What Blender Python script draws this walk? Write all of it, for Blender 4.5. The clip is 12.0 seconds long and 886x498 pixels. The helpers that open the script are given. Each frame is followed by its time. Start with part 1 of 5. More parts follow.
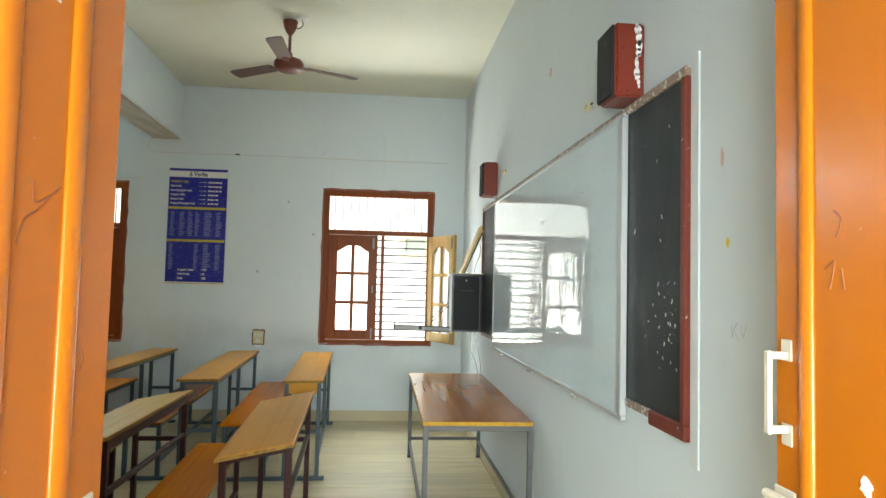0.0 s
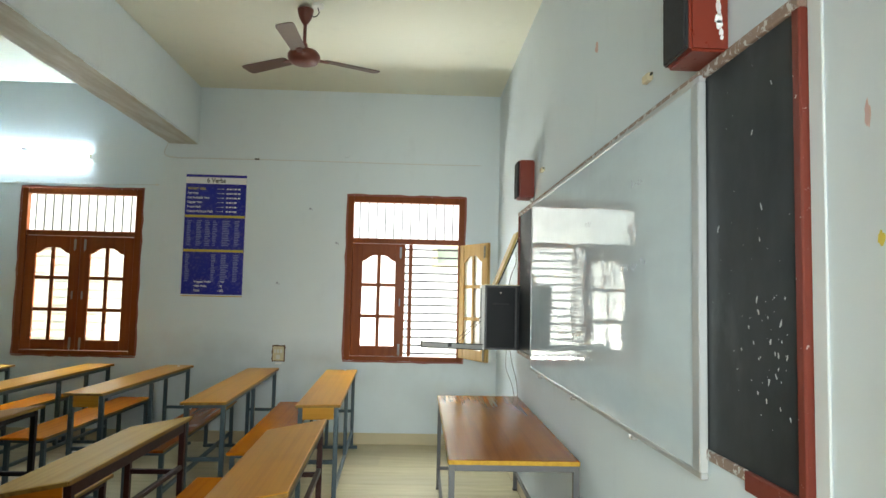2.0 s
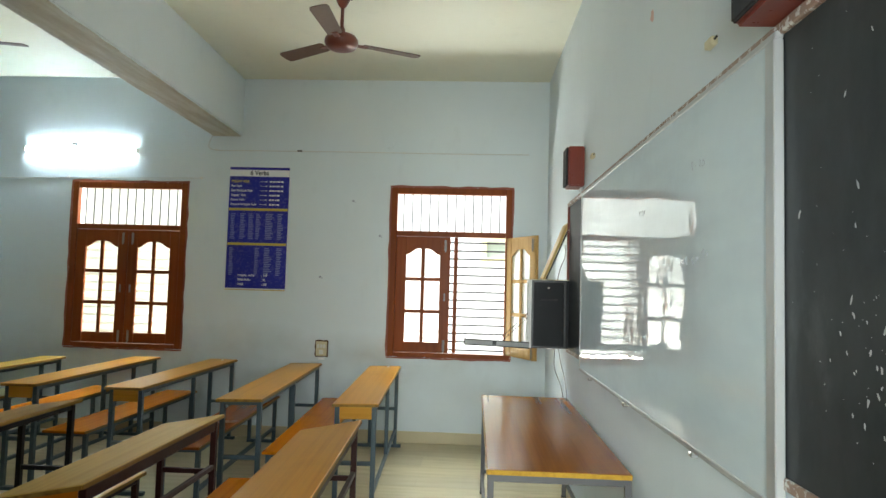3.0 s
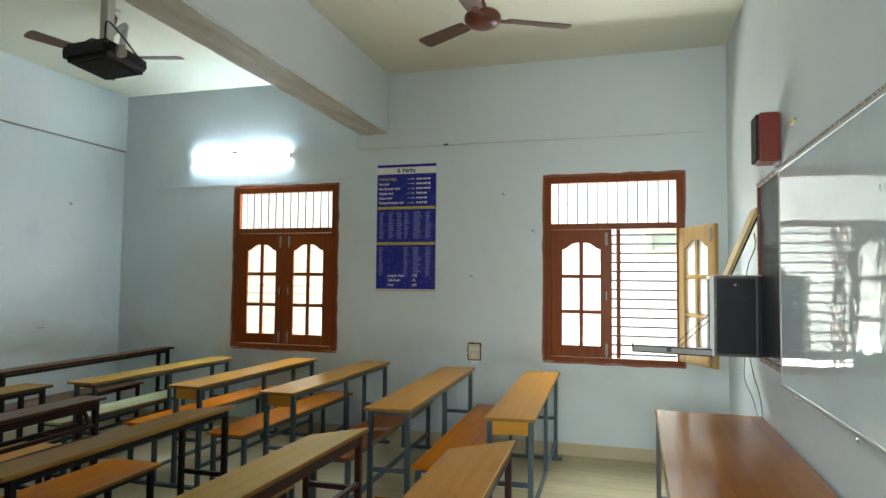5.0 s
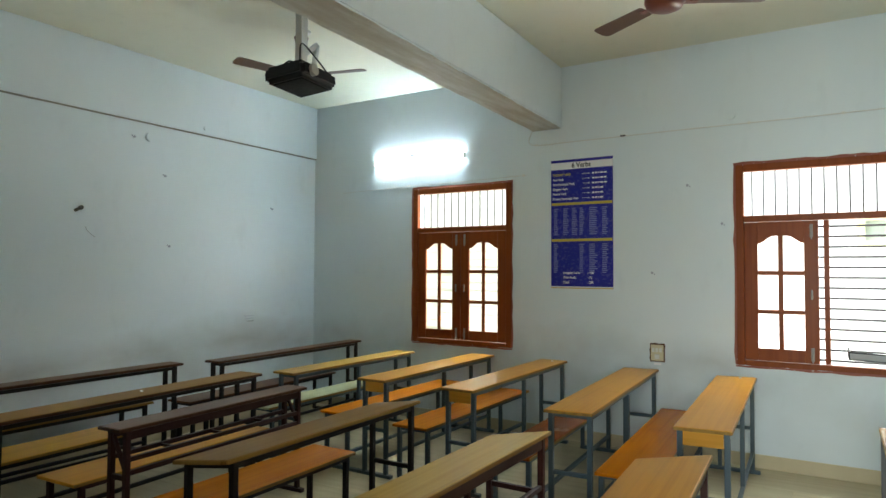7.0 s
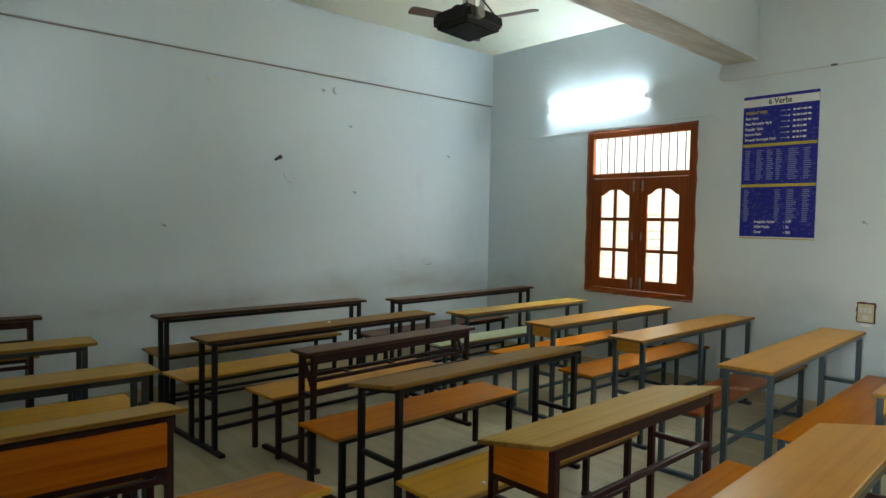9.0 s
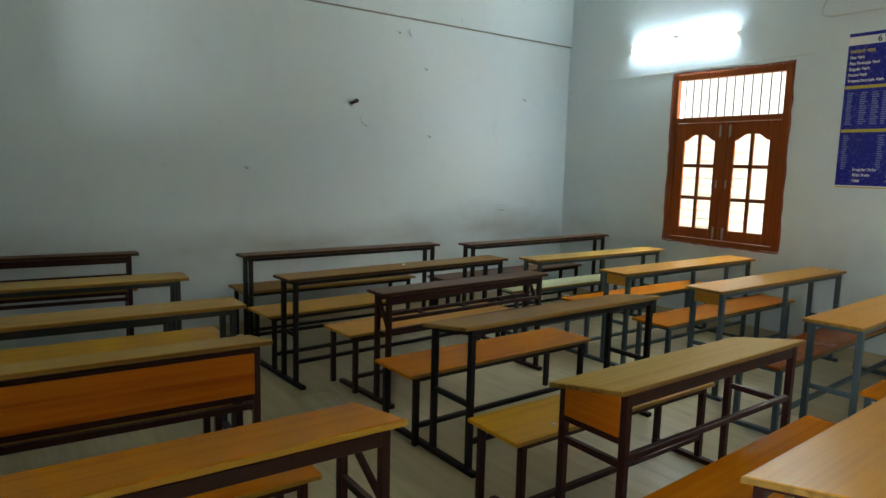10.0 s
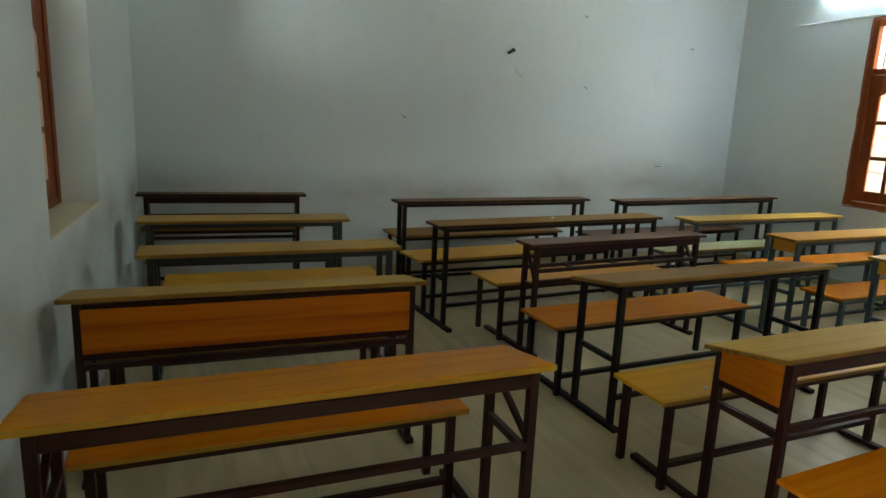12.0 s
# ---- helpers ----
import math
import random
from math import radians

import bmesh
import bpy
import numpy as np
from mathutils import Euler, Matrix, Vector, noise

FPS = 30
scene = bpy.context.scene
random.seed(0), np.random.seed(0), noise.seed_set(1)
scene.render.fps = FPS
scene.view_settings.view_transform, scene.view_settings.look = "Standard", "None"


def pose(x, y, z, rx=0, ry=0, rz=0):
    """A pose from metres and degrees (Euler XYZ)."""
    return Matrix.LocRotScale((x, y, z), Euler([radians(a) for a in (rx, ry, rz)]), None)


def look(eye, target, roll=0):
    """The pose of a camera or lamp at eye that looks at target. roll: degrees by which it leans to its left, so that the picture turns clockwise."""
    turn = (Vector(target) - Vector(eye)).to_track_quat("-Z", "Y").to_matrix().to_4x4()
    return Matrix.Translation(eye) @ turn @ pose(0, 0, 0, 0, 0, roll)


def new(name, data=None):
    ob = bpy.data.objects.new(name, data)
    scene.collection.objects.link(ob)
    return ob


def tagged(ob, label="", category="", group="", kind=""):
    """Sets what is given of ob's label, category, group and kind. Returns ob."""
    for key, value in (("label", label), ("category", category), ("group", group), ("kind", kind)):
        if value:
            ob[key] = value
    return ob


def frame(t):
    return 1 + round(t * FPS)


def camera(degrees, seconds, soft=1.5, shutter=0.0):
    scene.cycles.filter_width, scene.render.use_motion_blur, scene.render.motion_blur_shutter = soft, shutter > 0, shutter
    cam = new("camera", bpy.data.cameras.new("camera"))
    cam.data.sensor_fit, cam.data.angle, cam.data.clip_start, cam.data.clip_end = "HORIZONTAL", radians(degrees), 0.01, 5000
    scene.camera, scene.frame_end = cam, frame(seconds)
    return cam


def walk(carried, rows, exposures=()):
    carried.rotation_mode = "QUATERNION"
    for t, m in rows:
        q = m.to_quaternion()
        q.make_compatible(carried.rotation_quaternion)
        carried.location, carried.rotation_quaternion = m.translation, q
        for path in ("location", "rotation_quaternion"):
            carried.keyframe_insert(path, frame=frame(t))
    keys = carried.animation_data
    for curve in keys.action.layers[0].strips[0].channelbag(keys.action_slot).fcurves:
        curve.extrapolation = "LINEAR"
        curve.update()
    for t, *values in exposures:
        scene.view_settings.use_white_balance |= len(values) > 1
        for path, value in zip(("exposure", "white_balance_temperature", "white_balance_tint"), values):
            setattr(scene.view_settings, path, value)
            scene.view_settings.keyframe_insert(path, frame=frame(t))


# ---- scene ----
cam = camera(68.9, 12.0)
PATH = [
    (0, (0.691, 0.544, 1.552), (0.87, 2.533, 1.664), 1.4),
    (0.5, (0.711, 0.66, 1.553), (0.886, 2.65, 1.659), 1.8),
    (1, (0.703, 0.809, 1.572), (0.872, 2.796, 1.721), 1.4),
    (1.5, (0.705, 0.922, 1.564), (0.854, 2.912, 1.707), 1.2),
    (2, (0.787, 1.098, 1.565), (0.851, 3.092, 1.709), 1.3),
    (2.5, (0.858, 1.234, 1.579), (0.797, 3.229, 1.71), 2.5),
    (2.7, (0.869, 1.278, 1.572), (0.788, 3.272, 1.699), 2.1),
    (4.3, (0.83, 1.696, 1.591), (0.53, 3.671, 1.693), 0.9),
    (4.5, (0.825, 1.745, 1.585), (0.448, 3.707, 1.69), 0.8),
    (5, (0.82, 1.819, 1.606), (0.248, 3.733, 1.705), 0.6),
    (5.5, (0.81, 1.842, 1.625), (0.086, 3.704, 1.72), 0.3),
    (6, (0.782, 1.844, 1.619), (-0.057, 3.657, 1.713), 0.2),
    (6.5, (0.77, 1.843, 1.628), (-0.172, 3.605, 1.715), 0.3),
    (7, (0.758, 1.828, 1.655), (-0.289, 3.531, 1.727), 0.3),
    (7.2, (0.758, 1.824, 1.67), (-0.327, 3.503, 1.722), 0.4),
    (8.8, (0.857, 1.904, 1.616), (-0.576, 3.298, 1.55), 1.0),
    (9, (0.856, 1.901, 1.615), (-0.622, 3.246, 1.527), 1.0),
    (9.5, (0.858, 1.889, 1.608), (-0.689, 3.145, 1.442), 1.4),
    (10, (0.855, 1.881, 1.603), (-0.749, 3.048, 1.345), 1.5),
    (10.5, (0.847, 1.865, 1.593), (-0.825, 2.91, 1.26), 1.7),
    (11, (0.857, 1.84, 1.594), (-0.878, 2.755, 1.203), 2.2),
    (11.5, (0.854, 1.832, 1.584), (-0.924, 2.662, 1.195), 2.5),
    (12, (0.863, 1.819, 1.579), (-0.932, 2.598, 1.168), 2.5),
]
EXPOSURES = [(0.0, 0.55, 6500, 10), (1.0, 0.56, 6480, 10), (2.5, 0.45, 6420, 10), (5.0, 0.37, 6350, 10), (7.2, 0.46, 6330, 10), (9.5, 0.46, 6380, 10), (12.0, 0.48, 6600, 10.5)]
walk(cam, [(t, look(eye, target, roll)) for t, eye, target, roll in PATH], EXPOSURES)

# ---- world, sun, large lights ----
world = bpy.data.worlds.new("sky_world")
scene.world = world
world.use_nodes = True
wn = world.node_tree
sky = wn.nodes.new("ShaderNodeTexSky")
sky.sky_type, sky.sun_disc = "NISHITA", False
sky.sun_elevation, sky.sun_rotation = radians(55), radians(200)
wn.links.new(sky.outputs["Color"], wn.nodes["Background"].inputs["Color"])
wn.nodes["Background"].inputs["Strength"].default_value = 0.12

sun_lamp = new("sun", bpy.data.lights.new("sun", "SUN"))
sun_lamp.data.energy, sun_lamp.data.angle, sun_lamp.data.color = 2.8, radians(0.6), (1.0, 0.95, 0.88)
sun_lamp.matrix_world = look((-4, -12, 18), (0, 0, 0))


def sky_lamp(name, eye, target, width, height, watts, colour):
    lamp = new(name, bpy.data.lights.new(name, "AREA"))
    lamp.data.shape, lamp.data.size, lamp.data.size_y = "RECTANGLE", width, height
    lamp.data.energy, lamp.data.color = watts, colour
    lamp.matrix_world = look(eye, target)
    return lamp


DAY = (0.92, 1.0, 0.97)
BOUNCE = (0.97, 0.98, 0.90)
sky_lamp("daylight_north", (0.5, 10.6, 4.3), (0.5, 7.6, 1.4), 11.0, 2.4, 1450, DAY)
sky_lamp("sunlit_ground_north", (0.2, 9.8, -0.05), (0.2, 7.4, 1.9), 6.5, 2.0, 900, BOUNCE)
sky_lamp("daylight_window_south", (-2.80, 0.85, 1.85), (-2.80, 8.0, 1.6), 1.0, 1.6, 1.2, DAY)
sky_lamp("daylight_corridor", (0.6, -1.3, 1.95), (0.7, 8.0, 1.6), 2.0, 1.7, 275, DAY)

# ---- materials ----


def shade(name, colour, rough=0.6, metal=0.0, spec=0.5):
    m = bpy.data.materials.new(name)
    m.use_nodes = True
    b = m.node_tree.nodes["Principled BSDF"]
    b.inputs["Base Color"].default_value = (*colour, 1)
    b.inputs["Roughness"].default_value = rough
    b.inputs["Metallic"].default_value = metal
    b.inputs["Specular IOR Level"].default_value = spec
    return m, m.node_tree, b


def coords(nt, kind="Object", scale=(1, 1, 1)):
    tc = nt.nodes.new("ShaderNodeTexCoord")
    mp = nt.nodes.new("ShaderNodeMapping")
    mp.inputs["Scale"].default_value = scale
    nt.links.new(tc.outputs[kind], mp.inputs["Vector"])
    return mp.outputs["Vector"]


def world_pos(nt, scale=(1, 1, 1)):
    g = nt.nodes.new("ShaderNodeNewGeometry")
    mp = nt.nodes.new("ShaderNodeMapping")
    mp.inputs["Scale"].default_value = scale
    nt.links.new(g.outputs["Position"], mp.inputs["Vector"])
    return mp.outputs["Vector"]


def noise_tex(nt, vec, scale, detail=4.0, rough=0.55):
    n = nt.nodes.new("ShaderNodeTexNoise")
    n.inputs["Scale"].default_value, n.inputs["Detail"].default_value = scale, detail
    n.inputs["Roughness"].default_value = rough
    nt.links.new(vec, n.inputs["Vector"])
    return n.outputs["Fac"]


def ramp(nt, fac, stops):
    r = nt.nodes.new("ShaderNodeValToRGB")
    while len(r.color_ramp.elements) < len(stops):
        r.color_ramp.elements.new(0.5)
    for e, (p, c) in zip(r.color_ramp.elements, stops):
        e.position, e.color = p, (*c, 1) if len(c) == 3 else c
    nt.links.new(fac, r.inputs["Fac"])
    return r.outputs["Color"]


def mix(nt, fac, a, b, mode="MIX"):
    n = nt.nodes.new("ShaderNodeMix")
    n.data_type, n.blend_type = "RGBA", mode
    for sock, v in ((n.inputs[0], fac), (n.inputs[6], a), (n.inputs[7], b)):
        if isinstance(v, bpy.types.NodeSocket):
            nt.links.new(v, sock)
        elif isinstance(v, (int, float)):
            sock.default_value = v
        else:
            sock.default_value = (*v, 1)
    return n.outputs[2]


def calc(nt, op, a, b=0.0):
    n = nt.nodes.new("ShaderNodeMath")
    n.operation = op
    for sock, v in zip(n.inputs, (a, b)):
        if isinstance(v, bpy.types.NodeSocket):
            nt.links.new(v, sock)
        else:
            sock.default_value = v
    return n.outputs[0]


def bump(nt, b, height, strength=0.2, dist=0.01):
    n = nt.nodes.new("ShaderNodeBump")
    n.inputs["Strength"].default_value, n.inputs["Distance"].default_value = strength, dist
    nt.links.new(height, n.inputs["Height"])
    nt.links.new(n.outputs["Normal"], b.inputs["Normal"])


def plaster(name, colour, dirt=(0.36, 0.36, 0.33), band=0.0, rough=0.62):
    m, nt, b = shade(name, colour, rough)
    p = world_pos(nt)
    big = noise_tex(nt, p, 0.9, 5)
    mid = noise_tex(nt, world_pos(nt, (1, 1, 0.5)), 5.5, 6)
    fine = noise_tex(nt, p, 70, 3)
    col = mix(nt, ramp(nt, big, [(0.3, (0, 0, 0)), (0.75, (0.5, 0.5, 0.5))]), colour, [c * 0.9 for c in colour])
    col = mix(nt, ramp(nt, mid, [(0.58, (0, 0, 0)), (0.82, (0.4, 0.4, 0.4))]), col, [c * 0.82 for c in colour])
    if band:
        # grime rubbed on by backs and bags along the seats
        sep = nt.nodes.new("ShaderNodeSeparateXYZ")
        nt.links.new(p, sep.inputs[0])
        warp = calc(nt, "ADD", sep.outputs["Z"], calc(nt, "MULTIPLY", noise_tex(nt, world_pos(nt, (1, 0.6, 1)), 1.4, 4), 0.55))
        zone = ramp(nt, calc(nt, "MULTIPLY", warp, 0.5), [(0.30, (0.35,) * 3), (0.56, (1, 1, 1)), (0.70, (0, 0, 0))])
        blot = ramp(nt, noise_tex(nt, world_pos(nt, (1, 0.45, 1)), 2.0, 5, 0.5), [(0.30, (0.2, 0.2, 0.2)), (0.72, (1, 1, 1))])
        grime = mix(nt, 1.0, zone, blot, "MULTIPLY")
        n = nt.nodes.new("ShaderNodeRGBToBW")
        nt.links.new(grime, n.inputs[0])
        col = mix(nt, calc(nt, "MULTIPLY", n.outputs[0], band), col, dirt)
    nt.links.new(col, b.inputs["Base Color"])
    h = calc(nt, "ADD", calc(nt, "MULTIPLY", fine, 0.25), mid)
    bump(nt, b, h, 0.12, 0.012)
    return m


def wood(name, light, dark, rough=0.3, along="y", ring=9.0, spec=0.14, relief=0.015):
    m, nt, b = shade(name, light, rough, 0.0, spec)
    s = {"y": (9, 0.16, 9), "x": (0.16, 9, 9), "z": (9, 9, 0.16)}[along]
    info = nt.nodes.new("ShaderNodeObjectInfo")
    v = nt.nodes.new("ShaderNodeVectorMath")
    v.operation = "ADD"
    nt.links.new(coords(nt, "Object", s), v.inputs[0])
    sh = nt.nodes.new("ShaderNodeVectorMath")
    sh.operation = "SCALE"
    sh.inputs[0].default_value = (13.0, 7.0, 5.0)
    nt.links.new(info.outputs["Random"], sh.inputs["Scale"])
    nt.links.new(sh.outputs[0], v.inputs[1])
    g = noise_tex(nt, v.outputs[0], ring * 0.35, 6, 0.6)
    fine = noise_tex(nt, v.outputs[0], ring * 2.4, 3)
    blot = noise_tex(nt, world_pos(nt), 3.0, 5)
    col = ramp(nt, g, [(0.30, dark), (0.55, light), (0.75, [c * 0.9 for c in light])])
    col = mix(nt, calc(nt, "MULTIPLY", fine, 0.14), col, dark)
    col = mix(nt, ramp(nt, blot, [(0.60, (0, 0, 0)), (0.85, (0.3,) * 3)]), col, [c * 0.6 for c in dark])
    nt.links.new(col, b.inputs["Base Color"])
    scr = noise_tex(nt, world_pos(nt), 2.2, 3)
    nt.links.new(calc(nt, "ADD", calc(nt, "MULTIPLY", scr, 0.06), rough - 0.03), b.inputs["Roughness"])
    bump(nt, b, fine, relief, 0.001)
    return m


def paint(name, colour, rough=0.4, chip=(0.75, 0.72, 0.66), amount=0.0, metal=0.0, vary=0.12, relief=0.1, uneven=0.22):
    m, nt, b = shade(name, colour, rough, metal)
    p = world_pos(nt)
    big = noise_tex(nt, p, 4.0, 5)
    small = noise_tex(nt, p, 38.0, 5, 0.65)
    col = mix(nt, big, [c * (1 - vary) for c in colour], [min(1, c * (1 + vary)) for c in colour])
    if amount:
        col = mix(nt, ramp(nt, small, [(0.74 - amount, (0, 0, 0)), (0.78 - amount, (1, 1, 1))]), col, chip)
    nt.links.new(col, b.inputs["Base Color"])
    nt.links.new(calc(nt, "ADD", calc(nt, "MULTIPLY", small, uneven), rough - 0.45 * uneven), b.inputs["Roughness"])
    bump(nt, b, small, relief, 0.002)
    return m


def streaked_plaster():
    """Plaster streaked lengthwise from pale grey to tan, with darker specks."""
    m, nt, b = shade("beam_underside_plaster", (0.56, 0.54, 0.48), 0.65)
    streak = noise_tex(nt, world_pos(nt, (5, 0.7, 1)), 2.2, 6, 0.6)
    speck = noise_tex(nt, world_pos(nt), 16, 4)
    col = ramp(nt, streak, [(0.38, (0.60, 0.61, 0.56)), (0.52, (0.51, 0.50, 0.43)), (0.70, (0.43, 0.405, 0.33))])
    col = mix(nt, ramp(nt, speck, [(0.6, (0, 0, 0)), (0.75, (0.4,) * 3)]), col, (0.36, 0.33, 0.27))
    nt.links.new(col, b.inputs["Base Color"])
    bump(nt, b, streak, 0.3, 0.01)
    return m


WALL = plaster("wall_paint", (0.745, 0.825, 0.87))
WALL_W = plaster("wall_paint_rubbed", (0.745, 0.825, 0.87), band=0.85)
WALL_N = plaster("wall_paint_scuffed", (0.745, 0.825, 0.87), band=0.48)
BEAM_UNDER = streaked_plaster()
# dark colour for the shade line under the wall beam
BEAM_SHADE = plaster("beam_edge_shade", (0.26, 0.25, 0.23))
CEIL = plaster("ceiling_paint", (0.80, 0.81, 0.68))
FACADE = plaster("outside_paint", (0.80, 0.79, 0.74))
OUT_YELLOW = paint("outside_yellow", (0.76, 0.68, 0.36), 0.6)
OUT_OLIVE = plaster("outside_olive", (0.76, 0.75, 0.62))
OUT_GREY = paint("outside_shutter", (0.36, 0.40, 0.33), 0.6)


def stone():
    m, nt, b = shade("floor_stone", (0.42, 0.40, 0.30), 0.35, 0.0, 0.3)
    info = nt.nodes.new("ShaderNodeObjectInfo")
    p = world_pos(nt)
    a = noise_tex(nt, p, 2.2, 6, 0.6)
    v = noise_tex(nt, world_pos(nt, (0.8, 6, 1)), 2.4, 4, 0.5)
    col = ramp(nt, v, [(0.3, (0.45, 0.385, 0.225)), (0.5, (0.55, 0.475, 0.285)), (0.72, (0.62, 0.545, 0.345))])
    col = mix(nt, calc(nt, "MULTIPLY", info.outputs["Random"], 0.6), col, (0.40, 0.35, 0.22))
    col = mix(nt, ramp(nt, a, [(0.4, (0, 0, 0)), (0.9, (0.25,) * 3)]), col, (0.34, 0.30, 0.20))
    nt.links.new(col, b.inputs["Base Color"])
    nt.links.new(calc(nt, "ADD", calc(nt, "MULTIPLY", a, 0.12), 0.29), b.inputs["Roughness"])
    bump(nt, b, v, 0.008, 0.002)
    return m


STONE = stone()
GROUT = paint("joint_cement", (0.45, 0.38, 0.22), 0.8)
LEDGE = paint("ledge_cream", (0.70, 0.66, 0.50), 0.45)
SKIRT = paint("skirting_stone", (0.56, 0.48, 0.31), 0.35)
TAN = wood("laminate_tan", (0.64, 0.29, 0.028), (0.54, 0.225, 0.018), 0.30)
TAN_END = wood("laminate_tan_end", (0.66, 0.33, 0.05), (0.56, 0.26, 0.03), 0.34, along="x")
ORANGE = wood("laminate_orange", (0.55, 0.175, 0.005), (0.43, 0.125, 0.004), 0.24, spec=0.07)
HONEY = wood("laminate_honey", (0.64, 0.235, 0.005), (0.52, 0.17, 0.004), 0.26, spec=0.03)
OLIVE = wood("laminate_olive", (0.51, 0.305, 0.05), (0.37, 0.20, 0.03), 0.36)
UMBER = wood("laminate_umber", (0.30, 0.165, 0.042), (0.22, 0.11, 0.026), 0.36, spec=0.03)
RED_BROWN = wood("laminate_red_brown", (0.27, 0.07, 0.010), (0.20, 0.045, 0.007), 0.26)
BROWN = wood("laminate_brown", (0.13, 0.058, 0.022), (0.075, 0.030, 0.012), 0.38)
BROWN_EDGE = wood("dark_worn_edge", (0.07, 0.03, 0.014), (0.035, 0.016, 0.009), 0.5)
OLIVE_EDGE = wood("olive_worn_edge", (0.32, 0.18, 0.04), (0.17, 0.085, 0.02), 0.5)
WORN_TAN = wood("laminate_worn_tan", (0.57, 0.36, 0.085), (0.49, 0.29, 0.06), 0.40, spec=0.03)
PALE = wood("laminate_pale", (0.58, 0.60, 0.36), (0.47, 0.47, 0.25), 0.3)
YELLOW = wood("laminate_yellow", (0.60, 0.30, 0.012), (0.47, 0.22, 0.008), 0.34)
EDGE = wood("worn_edge", (0.53, 0.31, 0.035), (0.36, 0.19, 0.02), 0.5)
PANEL = wood("panel_orange", (0.58, 0.165, 0.005), (0.38, 0.085, 0.003), 0.32)
PANEL_END = wood("panel_orange_end", (0.56, 0.17, 0.008), (0.40, 0.10, 0.004), 0.32, along="x")
TEAK = wood("table_veneer", (0.36, 0.125, 0.015), (0.29, 0.092, 0.011), 0.20, spec=0.18, relief=0.0)
PLY = wood("plywood", (0.58, 0.42, 0.16), (0.44, 0.30, 0.10), 0.5, along="z")
WINDOW = wood("window_varnish", (0.25, 0.060, 0.012), (0.20, 0.045, 0.009), 0.35, along="z")
WINDOW_RAW = wood("window_leaf_faded", (0.46, 0.29, 0.10), (0.32, 0.17, 0.05), 0.45, along="z")
WINDOW_LINE = paint("window_edge_red", (0.27, 0.07, 0.035), 0.5, (0.6, 0.55, 0.5), 0.11)
MAROON = paint("steel_maroon", (0.030, 0.0065, 0.005), 0.42, (0.07, 0.04, 0.035), 0.05)
BLACK = paint("steel_black", (0.008, 0.006, 0.0055), 0.5, (0.04, 0.04, 0.04), 0.05)
for enamel in (MAROON, BLACK):
    enamel.node_tree.nodes["Principled BSDF"].inputs["Specular IOR Level"].default_value = 0.25
BLUE = paint("steel_blue_grey", (0.050, 0.080, 0.098), 0.45, (0.09, 0.09, 0.09), 0.05)
SLATE = paint("steel_slate", (0.018, 0.026, 0.032), 0.45, (0.07, 0.07, 0.07), 0.05)
GREY = paint("steel_grey", (0.10, 0.10, 0.105), 0.42, (0.2, 0.2, 0.2), 0.05)
DOOR = paint("door_orange_gloss", (0.44, 0.130, 0.006), 0.26, (0.85, 0.62, 0.42), 0.0, vary=0.05, relief=0.01, uneven=0.05)
BOARD_RED = paint("board_frame_red", (0.17, 0.027, 0.014), 0.5, (0.6, 0.55, 0.5), 0.09)
BOARD_WORN = paint("board_frame_worn", (0.30, 0.21, 0.17), 0.6, (0.66, 0.66, 0.64), 0.20)
SPEAKER_RED = paint("speaker_red", (0.20, 0.028, 0.013), 0.3, (0.82, 0.78, 0.74), 0.02)
CHROME = shade("bright_steel", (0.62, 0.62, 0.60), 0.28, 1.0)[0]
ALU = shade("aluminium", (0.55, 0.57, 0.58), 0.5, 0.6)[0]
WHITE_PLASTIC = paint("white_plastic", (0.74, 0.74, 0.70), 0.4)
CREAM_PLASTIC = paint("switch_cream", (0.66, 0.60, 0.40), 0.45, (0.2, 0.15, 0.1), 0.08)
BLACK_PLASTIC = paint("black_plastic", (0.012, 0.012, 0.013), 0.42)
CLOTH = paint("speaker_cloth", (0.020, 0.020, 0.022), 0.9)
BOX_BLACK = paint("cabinet_black", (0.009, 0.010, 0.012), 0.45, (0.15, 0.15, 0.15), 0.03)
BOX_BLACK.node_tree.nodes["Principled BSDF"].inputs["Specular IOR Level"].default_value = 0.15
BOLT_STEEL = paint("bolt_steel", (0.30, 0.27, 0.23), 0.45, (0.25, 0.10, 0.05), 0.12)
STEEL_DULL = paint("dull_steel", (0.34, 0.35, 0.34), 0.55)
FAN_RED = paint("fan_brown_red", (0.17, 0.045, 0.028), 0.3)
FAN_BLADE = paint("fan_blade_brown", (0.13, 0.075, 0.05), 0.42)
CABLE = paint("cable_black", (0.02, 0.02, 0.02), 0.5)
CABLE_WHITE = paint("cable_white", (0.66, 0.67, 0.66), 0.5)
BARS = paint("window_bars", (0.012, 0.008, 0.007), 0.6)
POSTER_BLUE = paint("poster_blue", (0.020, 0.022, 0.30), 0.25, vary=0.05)
POSTER_WHITE = paint("poster_white", (0.87, 0.87, 0.88), 0.3, vary=0.03)
POSTER_YELLOW = paint("poster_yellow", (0.62, 0.48, 0.06), 0.3, vary=0.03)
POSTER_PALE = paint("poster_pale_blue", (0.22, 0.24, 0.55), 0.3, vary=0.05)
POSTER_INK = paint("poster_ink", (0.015, 0.015, 0.03), 0.4, vary=0.03)
PENCIL = paint("pencil_scribble", (0.40, 0.44, 0.52), 0.7)
PINK = paint("pink_smear", (0.72, 0.50, 0.46), 0.6)
CHALK_YELLOW = paint("yellow_smear", (0.75, 0.62, 0.10), 0.6)
